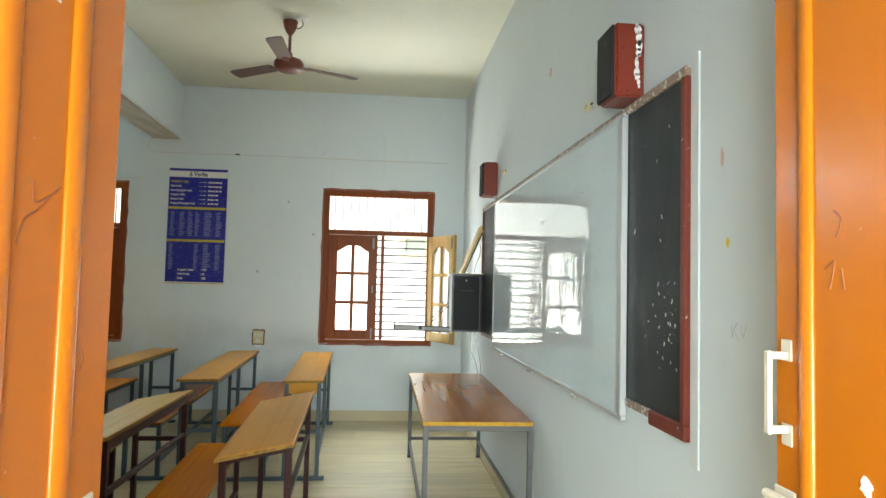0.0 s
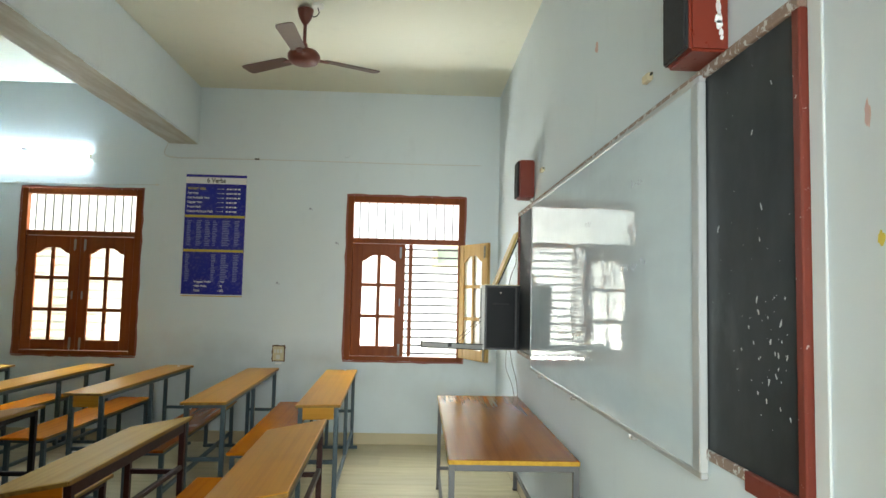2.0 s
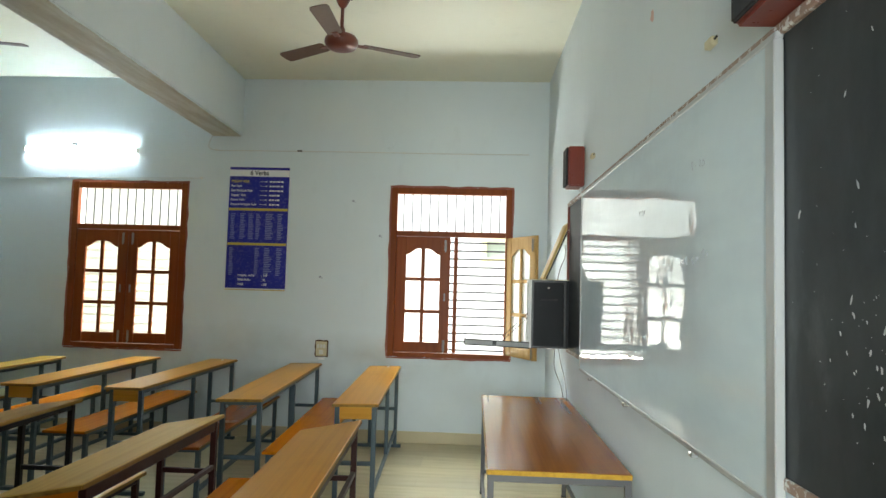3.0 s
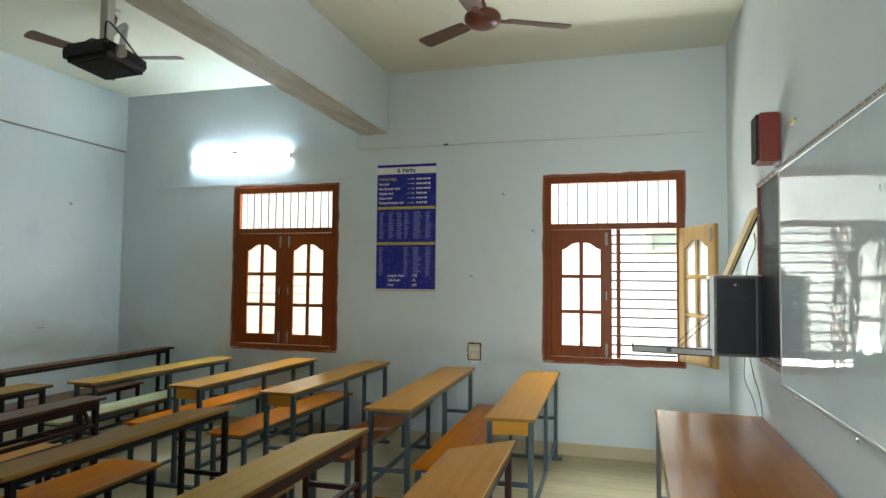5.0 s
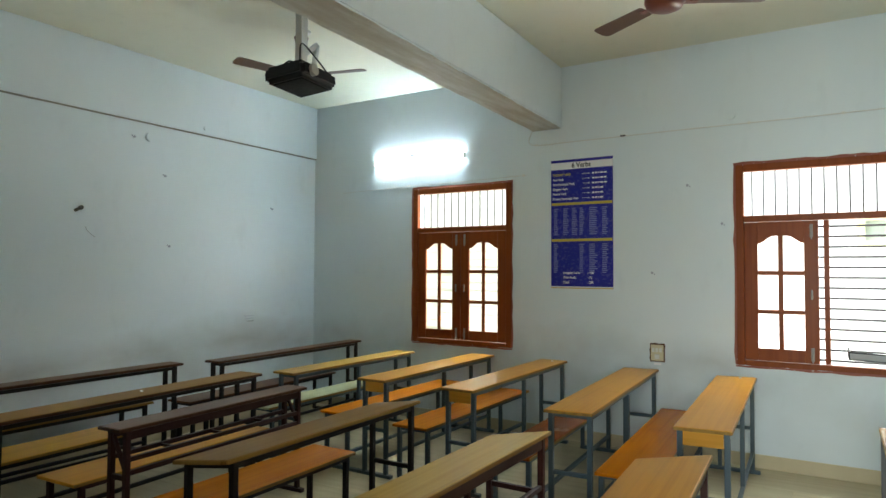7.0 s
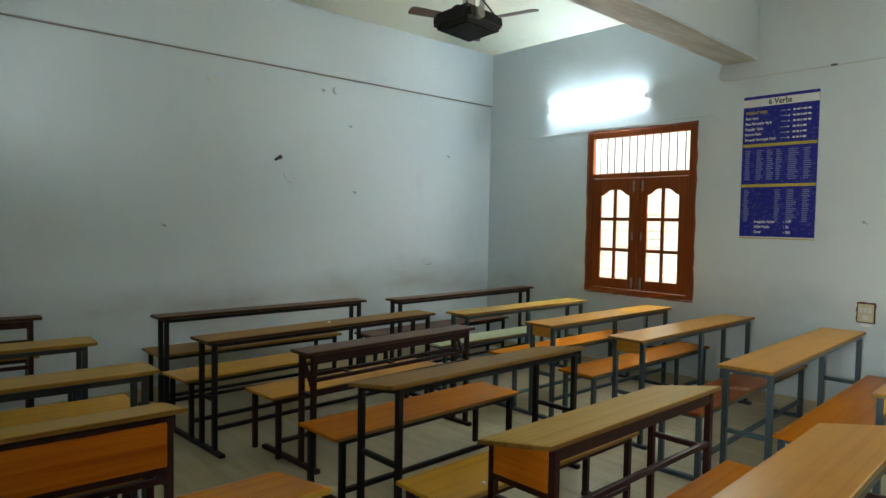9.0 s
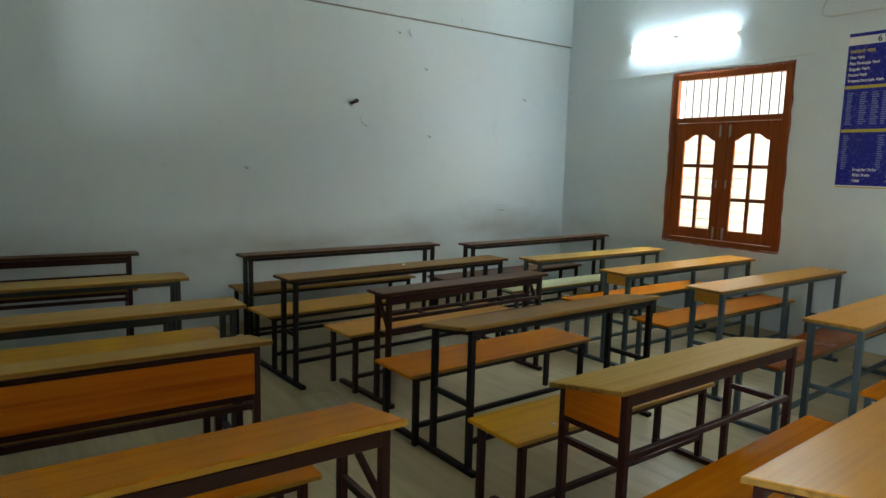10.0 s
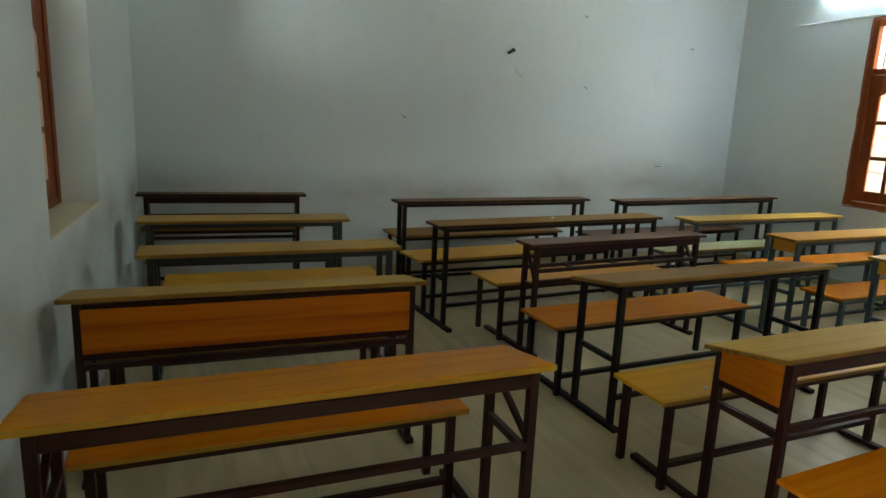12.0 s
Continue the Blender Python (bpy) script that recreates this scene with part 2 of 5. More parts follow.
DARK_INK = paint("dark_scribble", (0.20, 0.055, 0.008), 0.8)


def whiteboard_surface():
    m, nt, b = shade("whiteboard_gloss", (0.67, 0.78, 0.84), 0.03)
    p = world_pos(nt)
    w = noise_tex(nt, world_pos(nt, (1, 1.0, 0.9)), 3.2, 3)
    smear = noise_tex(nt, world_pos(nt, (1, 1, 3)), 2.0, 6)
    nt.links.new(ramp(nt, smear, [(0.4, (0.67, 0.78, 0.84)), (0.75, (0.60, 0.70, 0.77))]), b.inputs["Base Color"])
    b.inputs["Specular IOR Level"].default_value = 0.45
    bump(nt, b, calc(nt, "ADD", w, calc(nt, "MULTIPLY", noise_tex(nt, p, 11, 2), 0.07)), 0.15, 0.02)
    return m


def blackboard_surface():
    m, nt, b = shade("blackboard_slate", (0.02, 0.025, 0.028), 0.5, 0.0, 0.2)
    p = world_pos(nt)
    dust = noise_tex(nt, world_pos(nt, (1, 1, 0.6)), 2.6, 7, 0.65)
    col = ramp(nt, dust, [(0.35, (0.022, 0.026, 0.029)), (0.6, (0.042, 0.048, 0.052)), (0.8, (0.10, 0.108, 0.115))])
    chips = noise_tex(nt, world_pos(nt, (1, 1.6, 0.8)), 17, 3, 0.6)
    col = mix(nt, ramp(nt, chips, [(0.80, (0, 0, 0)), (0.84, (0.5, 0.5, 0.5))]), col, (0.30, 0.32, 0.33))
    nt.links.new(col, b.inputs["Base Color"])
    bump(nt, b, dust, 0.1, 0.004)
    return m


CHALK = paint("chalk_dust", (0.40, 0.42, 0.43), 0.8)
STRIP = paint("strip_white", (0.72, 0.77, 0.79), 0.5, vary=0.04)
HANDLE_WHITE = paint("handle_painted_white", (0.52, 0.47, 0.38), 0.5, (0.4, 0.28, 0.16), 0.10)
WB = whiteboard_surface()
BB = blackboard_surface()


def pane_glass(name, tint, rough, ior=1.4):
    m = bpy.data.materials.new(name)
    m.use_nodes = True
    nt = m.node_tree
    b = nt.nodes["Principled BSDF"]
    b.inputs["Base Color"].default_value = (*tint, 1)
    b.inputs["Roughness"].default_value = rough
    b.inputs["Transmission Weight"].default_value = 1.0
    b.inputs["IOR"].default_value = ior
    return m


GLASS = pane_glass("window_glass", (0.97, 0.98, 0.95), 0.6)
# tint darkened to hold light back from the deep window's reveal
GLASS_DIM = pane_glass("window_glass_dim", (0.55, 0.55, 0.48), 0.42)
GLASS_DUSTY = pane_glass("window_glass_dusty", (0.93, 0.94, 0.85), 0.42)


def glow(name, colour, strength):
    m = bpy.data.materials.new(name)
    m.use_nodes = True
    b = m.node_tree.nodes["Principled BSDF"]
    b.inputs["Base Color"].default_value = (0.8, 0.8, 0.8, 1)
    b.inputs["Emission Color"].default_value = (*colour, 1)
    b.inputs["Emission Strength"].default_value = strength
    return m


TUBE = glow("tube_glow", (0.74, 0.93, 1.0), 105.0)

# ---- shape helpers ----


def box(bm, x0, x1, y0, y1, z0, z1, bevel=0.0, m=None, seg=1):
    made = bmesh.ops.create_cube(bm, size=1.0)["verts"]
    for v in made:
        v.co = Vector((x0 + (v.co.x + 0.5) * (x1 - x0), y0 + (v.co.y + 0.5) * (y1 - y0), z0 + (v.co.z + 0.5) * (z1 - z0)))
    if bevel:
        edges = list({e for v in made for e in v.link_edges})
        out = bmesh.ops.bevel(bm, geom=edges, offset=bevel, segments=seg, affect="EDGES", clamp_overlap=True)
        made = list({v for f in out["faces"] for v in f.verts} | {v for v in made if v.is_valid})
    if m is not None:
        bmesh.ops.transform(bm, matrix=m, verts=made)
    return made


def rod(bm, a, b, r, seg=10, r2=None):
    a, b = Vector(a), Vector(b)
    d = b - a
    m = Matrix.Translation((a + b) / 2) @ d.to_track_quat("Z", "Y").to_matrix().to_4x4()
    return bmesh.ops.create_cone(bm, cap_ends=True, segments=seg, radius1=r, radius2=r if r2 is None else r2, depth=d.length, matrix=m)["verts"]


def beam_bar(bm, a, b, w, h, bevel=0.0):
    """A square bar from a to b, w wide and h high."""
    a, b = Vector(a), Vector(b)
    d = b - a
    m = Matrix.Translation((a + b) / 2) @ d.to_track_quat("Y", "Z").to_matrix().to_4x4()
    return box(bm, -w / 2, w / 2, -d.length / 2, d.length / 2, -h / 2, h / 2, bevel, m)


def lathe(bm, profile, at, seg=24):
    """A turned shape: (radius, height) pairs round the vertical through at."""
    rings = []
    for r, z in profile:
        rings.append([bm.verts.new((at[0] + r * math.cos(2 * math.pi * k / seg), at[1] + r * math.sin(2 * math.pi * k / seg), at[2] + z)) for k in range(seg)])
    for lo, hi in zip(rings, rings[1:]):
        for k in range(seg):
            bm.faces.new((lo[k], lo[(k + 1) % seg], hi[(k + 1) % seg], hi[k]))
    bm.faces.new(list(reversed(rings[0])))
    bm.faces.new(rings[-1])


def plate(bm, points, y0, y1, axis="y"):
    """A flat outline given in two axes, thickened along the third."""
    def at(p, t):
        return {"y": (p[0], t, p[1]), "x": (t, p[0], p[1]), "z": (p[0], p[1], t)}[axis]
    lo = [bm.verts.new(at(p, y0)) for p in points]
    hi = [bm.verts.new(at(p, y1)) for p in points]
    n = len(points)
    faces = [bm.faces.new(lo), bm.faces.new(list(reversed(hi)))]
    faces += [bm.faces.new((lo[(k + 1) % n], lo[k], hi[k], hi[(k + 1) % n])) for k in range(n)]
    bmesh.ops.recalc_face_normals(bm, faces=faces)


def finish(name, bm, material, smooth=False):
    bmesh.ops.recalc_face_normals(bm, faces=bm.faces[:])
    me = bpy.data.meshes.new(name)
    bm.to_mesh(me)
    bm.free()
    me.materials.append(material)
    if smooth:
        for p in me.polygons:
            p.use_smooth = True
    return me


def part(name, bm, material, parent=None, label="", smooth=False):
    ob = new(name, finish(name, bm, material, smooth))
    if parent is not None:
        ob.parent = parent
        ob.matrix_parent_inverse = Matrix.Translation(parent.location).inverted()
    if label:
        ob["label"] = label
    return ob


def thing(name, at, label, category, group="", kind=""):
    ob = new(name)
    ob.location = at
    ob.empty_display_size = 0.1
    return tagged(ob, label, category, group, kind)


def one(name, material, boxes, parent=None, label="", bevel=0.0):
    bm = bmesh.new()
    for b in boxes:
        box(bm, *b, bevel=bevel)
    return part(name, bm, material, parent, label)


def tube_curve(name, points, r, material, parent=None, label=""):
    cu = bpy.data.curves.new(name, "CURVE")
    cu.dimensions, cu.bevel_depth, cu.bevel_resolution = "3D", r, 2
    sp = cu.splines.new("POLY")
    pts = [Vector(p) for p in points]
    fine = []
    for k in range(len(pts) - 1):
        p0, p1, p2, p3 = pts[max(k - 1, 0)], pts[k], pts[k + 1], pts[min(k + 2, len(pts) - 1)]
        for s in range(6):
            t = s / 6
            fine.append(0.5 * ((2 * p1) + (p2 - p0) * t + (2 * p0 - 5 * p1 + 4 * p2 - p3) * t * t + (3 * p1 - p0 - 3 * p2 + p3) * t ** 3))
    fine.append(pts[-1])
    sp.points.add(len(fine) - 1)
    for q, p in zip(sp.points, fine):
        q.co = (*p, 1)
    ob = new(name, cu)
    me = bpy.data.meshes.new_from_object(ob.evaluated_get(bpy.context.evaluated_depsgraph_get()))
    bpy.data.objects.remove(ob)
    me.materials.clear()
    me.materials.append(material)
    ob = new(name, me)
    if parent is not None:
        ob.parent = parent
        ob.matrix_parent_inverse = Matrix.Translation(parent.location).inverted()
    if label:
        ob["label"] = label
    return ob


def lettering(name, words, size, m, material, parent=None, align="LEFT", stretch=1.0):
    """Words in the built-in font as a thin mesh."""
    cu = bpy.data.curves.new(name, "FONT")
    cu.body, cu.size, cu.align_x, cu.align_y, cu.extrude, cu.offset = words, size, align, "CENTER", 0.0006, size * 0.022
    ob = new(name, cu)
    me = bpy.data.meshes.new_from_object(ob.evaluated_get(bpy.context.evaluated_depsgraph_get()))
    bpy.data.objects.remove(ob)
    me.transform(Matrix.Diagonal((stretch, 1, 1, 1)))
    me.transform(m)
    me.materials.clear()
    me.materials.append(material)
    ob = new(name, me)
    if parent is not None:
        ob.parent = parent
        ob.matrix_parent_inverse = Matrix.Translation(parent.location).inverted()
    return ob


def struct(ob, label, category="wall"):
    return tagged(ob, label, category, kind="structure")


# ---- the room ----
W, E, N, C = -4.97, 1.60, 8.00, 3.745
T = 0.23


TS = 0.30


def south_y(x):
    """The inner face of the corridor wall, which runs a little out of square."""
    return 1.60 - 0.09 * (x - W)


def wall_y(name, y0, y1, x0, x1, z1, holes, material, label):
    """A wall along x with rectangular holes (x0, x1, z0, z1)."""
    bm = bmesh.new()
    xs = sorted({x0, x1, *[h[0] for h in holes], *[h[1] for h in holes]})
    for a, b in zip(xs, xs[1:]):
        mid, cuts = (a + b) / 2, []
        for h in holes:
            if h[0] < mid < h[1]:
                cuts.append((h[2], h[3]))
        z = 0.0
        for lo, hi in sorted(cuts):
            if lo > z:
                box(bm, a, b, y0, y1, z, lo)
            z = hi
        if z < z1:
            box(bm, a, b, y0, y1, z, z1)
    bmesh.ops.remove_doubles(bm, verts=bm.verts[:], dist=0.0005)
    return struct(part(name, bm, material), label)


W1 = (-3.435, -2.190, 0.865, 2.610)
W2 = (-0.015, 1.235, 0.865, 2.610)
wall_y("wall_north", N, N + T, W - T, E + T, C, [W1, W2], WALL_N, "pale blue-white painted plaster wall with two windows")

# corridor wall, built square and then sheared to its slant
SW3 = (-3.355, -2.26, 0.98, 2.62)
DOORWAY = (0.20, 1.45, 0.0, 2.40)
wall_s = wall_y("wall_south", 1.60 - TS, 1.60, W - T, E + T, C, [SW3, DOORWAY], WALL_W, "pale blue-white plaster wall with doorway and deep window")
SLANT = Matrix(((1, 0, 0, 0), (-0.09, 1, 0, 0.09 * W), (0, 0, 1, 0), (0, 0, 0, 1)))
wall_s.data.transform(SLANT)

wall_e = struct(one("wall_east", WALL, [(E, E + T, 0.70, N, 0, C)]), "pale blue-white plaster wall carrying the boards")
EAST_SLANT = Matrix(((1, -0.0107, 0, 0.0107 * N), (0, 1, 0, 0), (0, 0, 1, 0), (0, 0, 0, 1)))
wall_e.data.transform(EAST_SLANT)
struct(one("wall_west", WALL_W, [(W - T, W, 1.34, N, 0, C)]), "pale plaster wall with grime marks behind the benches")
struct(one("ceiling", CEIL, [(W - T, E + T, 0.70, N + T, C, C + 0.15)]), "off-white painted concrete ceiling", "ceiling")


def concrete_beam():
    bm = bmesh.new()
    box(bm, -1.945, -1.625, 1.40, N - 0.002, 3.125, C, 0.012, seg=2)
    bmesh.ops.transform(bm, matrix=Matrix(((1, -0.022, 0, 0.022 * N), (0, 1, 0, 0), (0, 0, 1, 0), (0, 0, 0, 1))), verts=bm.verts[:])
    ob = part("beam", bm, WALL)
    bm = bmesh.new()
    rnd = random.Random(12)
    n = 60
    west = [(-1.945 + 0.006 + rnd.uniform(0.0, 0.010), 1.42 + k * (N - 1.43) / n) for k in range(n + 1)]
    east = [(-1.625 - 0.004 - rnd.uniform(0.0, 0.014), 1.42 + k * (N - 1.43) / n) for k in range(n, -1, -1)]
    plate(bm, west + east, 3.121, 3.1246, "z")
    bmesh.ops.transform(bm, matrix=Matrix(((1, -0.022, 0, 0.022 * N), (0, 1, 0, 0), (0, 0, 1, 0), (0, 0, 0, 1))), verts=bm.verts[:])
    part("underside", bm, BEAM_UNDER, ob, "tan streaked plaster underside with ragged edge")
    return struct(ob, "painted concrete ceiling beam with uneven plaster edges", "beam")


concrete_beam()
wall_beam = struct(one("wall_beam", WALL, [(W, W + 0.03, 1.62, N, 3.095, C - 0.002)], bevel=0.006), "painted concrete beam standing slightly proud of wall", "beam")
# added dark strip, drawn as the shade below the beam's lower edge
one("drip_edge", BEAM_SHADE, [(W + 0.001, W + 0.027, 1.62, N - 0.004, 3.083, 3.0945)], wall_beam, "dark strip painted as the shade line under the beam", 0.003)
struct(one("baseboard_north", SKIRT, [(W, E - 0.014, N - 0.012, N, 0, 0.115)], bevel=0.003), "cream stone skirting with dusty top", "baseboard")
skirt_e = struct(one("baseboard_east", SKIRT, [(E - 0.012, E, 1.25, N - 0.014, 0, 0.115)], bevel=0.003), "cream stone skirting with dusty top", "baseboard")
skirt_e.data.transform(EAST_SLANT)
struct(one("baseboard_west", SKIRT, [(W, W + 0.012, 1.60, N - 0.014, 0, 0.115)], bevel=0.003), "cream stone skirting with dusty top", "baseboard")
floor = struct(one("floor", GROUT, [(W - T, E + T, 0.85, N + T, -0.12, -0.006)]), "pale stone slab floor with thin cement joints", "floor")

# corridor outside the doorway, and the ground beyond
struct(one("corridor_floor", STONE, [(-6.0, 4.0, -1.6, 0.85, -0.12, -0.004)]), "stone corridor floor outside the classroom", "floor")
struct(one("corridor_ceiling", CEIL, [(-6.0, 4.0, -1.6, 0.85, 2.95, 3.10)]), "painted corridor slab", "ceiling")
struct(one("corridor_parapet", WALL, [(-6.0, 4.0, -1.6, -1.45, 0, 0.85)]), "painted corridor parapet", "wall")
struct(one("wall_corridor_east", WALL, [(3.8, 4.0, -1.45, 0.85, 0, 2.95)]), "painted wall closing the corridor", "wall")
struct(one("wall_corridor_west", WALL, [(-6.0, -5.8, -1.45, 0.85, 0, 2.95)]), "painted wall closing the corridor", "wall")


def ground():
    m, nt, b = shade("dry_ground", (0.26, 0.22, 0.16), 0.9)
    c = noise_tex(nt, world_pos(nt), 1.2, 6)
    nt.links.new(ramp(nt, c, [(0.3, (0.20, 0.17, 0.12)), (0.7, (0.32, 0.27, 0.20))]), b.inputs["Base Color"])
    return struct(one("ground", m, [(-400, 400, -400, 400, -0.5, -0.2)]), "dry bare ground round the building", "ground")


ground()

# ---- windows ----


def arch_panel(bm, x0, x1, z_low, z_top, y0, y1):
    """The top rail of a leaf with its curved underside."""
    pts = [(x0, z_top), (x0, z_low)]
    n = 14
    for k in range(n + 1):
        u = k / n
        t = max(0.0, (abs(2 * u - 1) - 0.30) / 0.70)
        lift = 0.065 * (1 - t * t * (3 - 2 * t))
        pts.append((x0 + u * (x1 - x0), z_low + lift))
    pts += [(x1, z_low), (x1, z_top)]
    clean = [pts[0]]
    for p in pts[1:]:
        if (Vector(p) - Vector(clean[-1])).length > 1e-4:
            clean.append(p)
    plate(bm, clean, y0, y1)


def window_leaf(parent, width, z0, z1, material, handle_side, name="leaf", glazing=GLASS, pane_at=0.015):
    """A leaf in its own frame of axes: x from the hinge, y thickness; returned to be turned about the hinge."""
    d = 0.034
    st, mid = 0.105, 0.038
    leaf = new(name)
    leaf.parent = parent
    h = z1 - z0
    row = (h - 0.125 - 0.105 - 2 * 0.036) / 3
    cols = (width - 2 * st - mid) / 2
    one("stile", material, [(0, st, 0, d, z0, z1)], None, bevel=0.004).parent = leaf
    one("stile", material, [(width - st, width, 0, d, z0, z1)], None, bevel=0.004).parent = leaf
    one("bottom_rail", material, [(st, width - st, 0.002, d - 0.002, z0, z0 + 0.105)], None, bevel=0.003).parent = leaf
    bm = bmesh.new()
    arch_panel(bm, st, width - st, z1 - 0.125 - 0.062, z1, 0.002, d - 0.002)
    part("top_rail", bm, material).parent = leaf
    one("muntin", material, [(st + cols, st + cols + mid, 0.004, d - 0.004, z0 + 0.105, z1 - 0.122)], None, bevel=0.003).parent = leaf
    zz = z0 + 0.105
    for r in range(3):
        if r:
            one("muntin", material, [(st, width - st, 0.005, d - 0.005, zz, zz + 0.036)], None, bevel=0.003).parent = leaf
            zz += 0.036
        for c in range(2):
            x = st + c * (cols + mid)
            pane = one("pane", glazing, [(x - 0.004, x + cols + 0.004, pane_at, pane_at + 0.004, zz - 0.004, zz + row + 0.004)])
            # the darkened panes also cast shadow, which keeps the reveal dim
            pane.visible_shadow = glazing is GLASS_DIM
            pane.parent = leaf
        zz += row
    hx = width - 0.05 if handle_side > 0 else 0.05
    one("pull_handle", BOLT_STEEL, [(hx - 0.007, hx + 0.007, -0.018, -0.004, z0 + 0.53, z0 + 0.61)], None, "small dull steel pull handle", 0.003).parent = leaf
    for z in (z0 + 0.02, z1 - 0.14):
        bm = bmesh.new()
        box(bm, hx - 0.012, hx + 0.012, -0.004, 0.0, z, z + 0.11, 0.001)
        rod(bm, (hx, -0.008, z - 0.015), (hx, -0.008, z + 0.105), 0.005, 8)
        part("tower_bolt", bm, BOLT_STEEL, None, "steel tower bolt").parent = leaf
    return leaf


def window_unit(name, hole, label, open_right=None):
    x0, x1, z0, z1 = hole
    y0, y1 = N - 0.012, N + 0.052
    win = thing(name, ((x0 + x1) / 2, N, z0), label, "window", kind="structure")
    f = 0.062
    zt = 2.105
    one("frame_jamb", WINDOW, [(x0, x0 + f, y0, y1, z0, z1)], win, bevel=0.004)
    one("frame_jamb", WINDOW, [(x1 - f, x1, y0, y1, z0, z1)], win, bevel=0.004)
    one("frame_head", WINDOW, [(x0 + f, x1 - f, y0 + 0.002, y1, z1 - 0.065, z1)], win, bevel=0.004)
    one("frame_sill", WINDOW, [(x0 + f, x1 - f, y0 + 0.002, y1, z0, z0 + 0.045)], win, bevel=0.004)
    one("transom", WINDOW, [(x0 + f, x1 - f, y0 + 0.002, y1, zt, zt + 0.055)], win, bevel=0.004)
    # worn paint line round the frame on the plaster
    rnd = random.Random(int(abs(x0) * 100))
    for a, b, c, d in ((x0 - 0.018, x1 + 0.018, z1, z1 + 0.022), (x0 - 0.012, x1 + 0.012, z0 - 0.02, z0), (x0 - 0.02, x0, z0, z1), (x1, x1 + 0.016, z0, z1)):
        bm = bmesh.new()
        n = 16
        horiz = (b - a) > (d - c)
        pts = []
        for k in range(n + 1):
            u = k / n
            j = rnd.uniform(-0.006, 0.007)
            pts.append((a + u * (b - a), d + j) if horiz else (b + j * (1 if a >= x1 - 0.1 else 0), c + u * (d - c)))
        for k in range(n + 1):
            u = 1 - k / n
            j = rnd.uniform(-0.006, 0.006)
            pts.append((a + u * (b - a), c + (j if d < z1 else 0)) if horiz else (a + j * (1 if b <= x0 + 0.1 else 0), c + u * (d - c)))
        plate(bm, pts, N - 0.004, N - 0.0005)
        part("paint_edge", bm, WINDOW_LINE, win, "chipped red paint smeared on plaster")
    for k in range(12):
        x = x0 + f + (k + 0.7) * (x1 - x0 - 2 * f) / 12.4
        bm = bmesh.new()
        rod(bm, (x, N + 0.035, zt + 0.05), (x, N + 0.035, z1 - 0.06), 0.0062, 6)
        part("transom_bar", bm, BARS, win)
    for k in range(14):
        z = z0 + 0.075 + k * (zt - z0 - 0.09) / 13.4
        bm = bmesh.new()
        rod(bm, (x0 - 0.01, N + 0.105, z), (x1 + 0.01, N + 0.105, z), 0.009, 6)
        part("grille_bar", bm, BARS, win)
    wl = (x1 - x0 - 2 * f) / 2 - 0.002
    glazing = GLASS_DUSTY if open_right is None else GLASS
    left = window_leaf(win, wl, z0 + 0.048, zt - 0.003, WINDOW, 1, glazing=glazing)
    left.matrix_parent_inverse = Matrix.Translation(win.location).inverted()
    left.matrix_basis = pose(x0 + f, N + 0.004, 0)
    right = window_leaf(win, wl, z0 + 0.048, zt - 0.003, WINDOW if open_right is None else WINDOW_RAW, 1, glazing=glazing)
    right.matrix_parent_inverse = Matrix.Translation(win.location).inverted()
    if open_right is None:
        right.matrix_basis = Matrix.Translation((x1 - f, N + 0.004, 0)) @ Matrix.Diagonal((-1, 1, 1, 1))
    else:
        right.matrix_basis = pose(x1 - f + 0.01, N - 0.004, 0, 0, 0, open_right)
        one("mullion", WINDOW, [((x0 + x1) / 2 + 0.035, (x0 + x1) / 2 + 0.075, N + 0.05, N + 0.09, z0 + 0.045, zt)], win, bevel=0.004)
    return win


window_unit("window_1", W1, "varnished red-brown wooden window, both arched-pane leaves shut")
window_unit("window_2", W2, "varnished red-brown wooden window, one leaf swung open inward", -63.0)


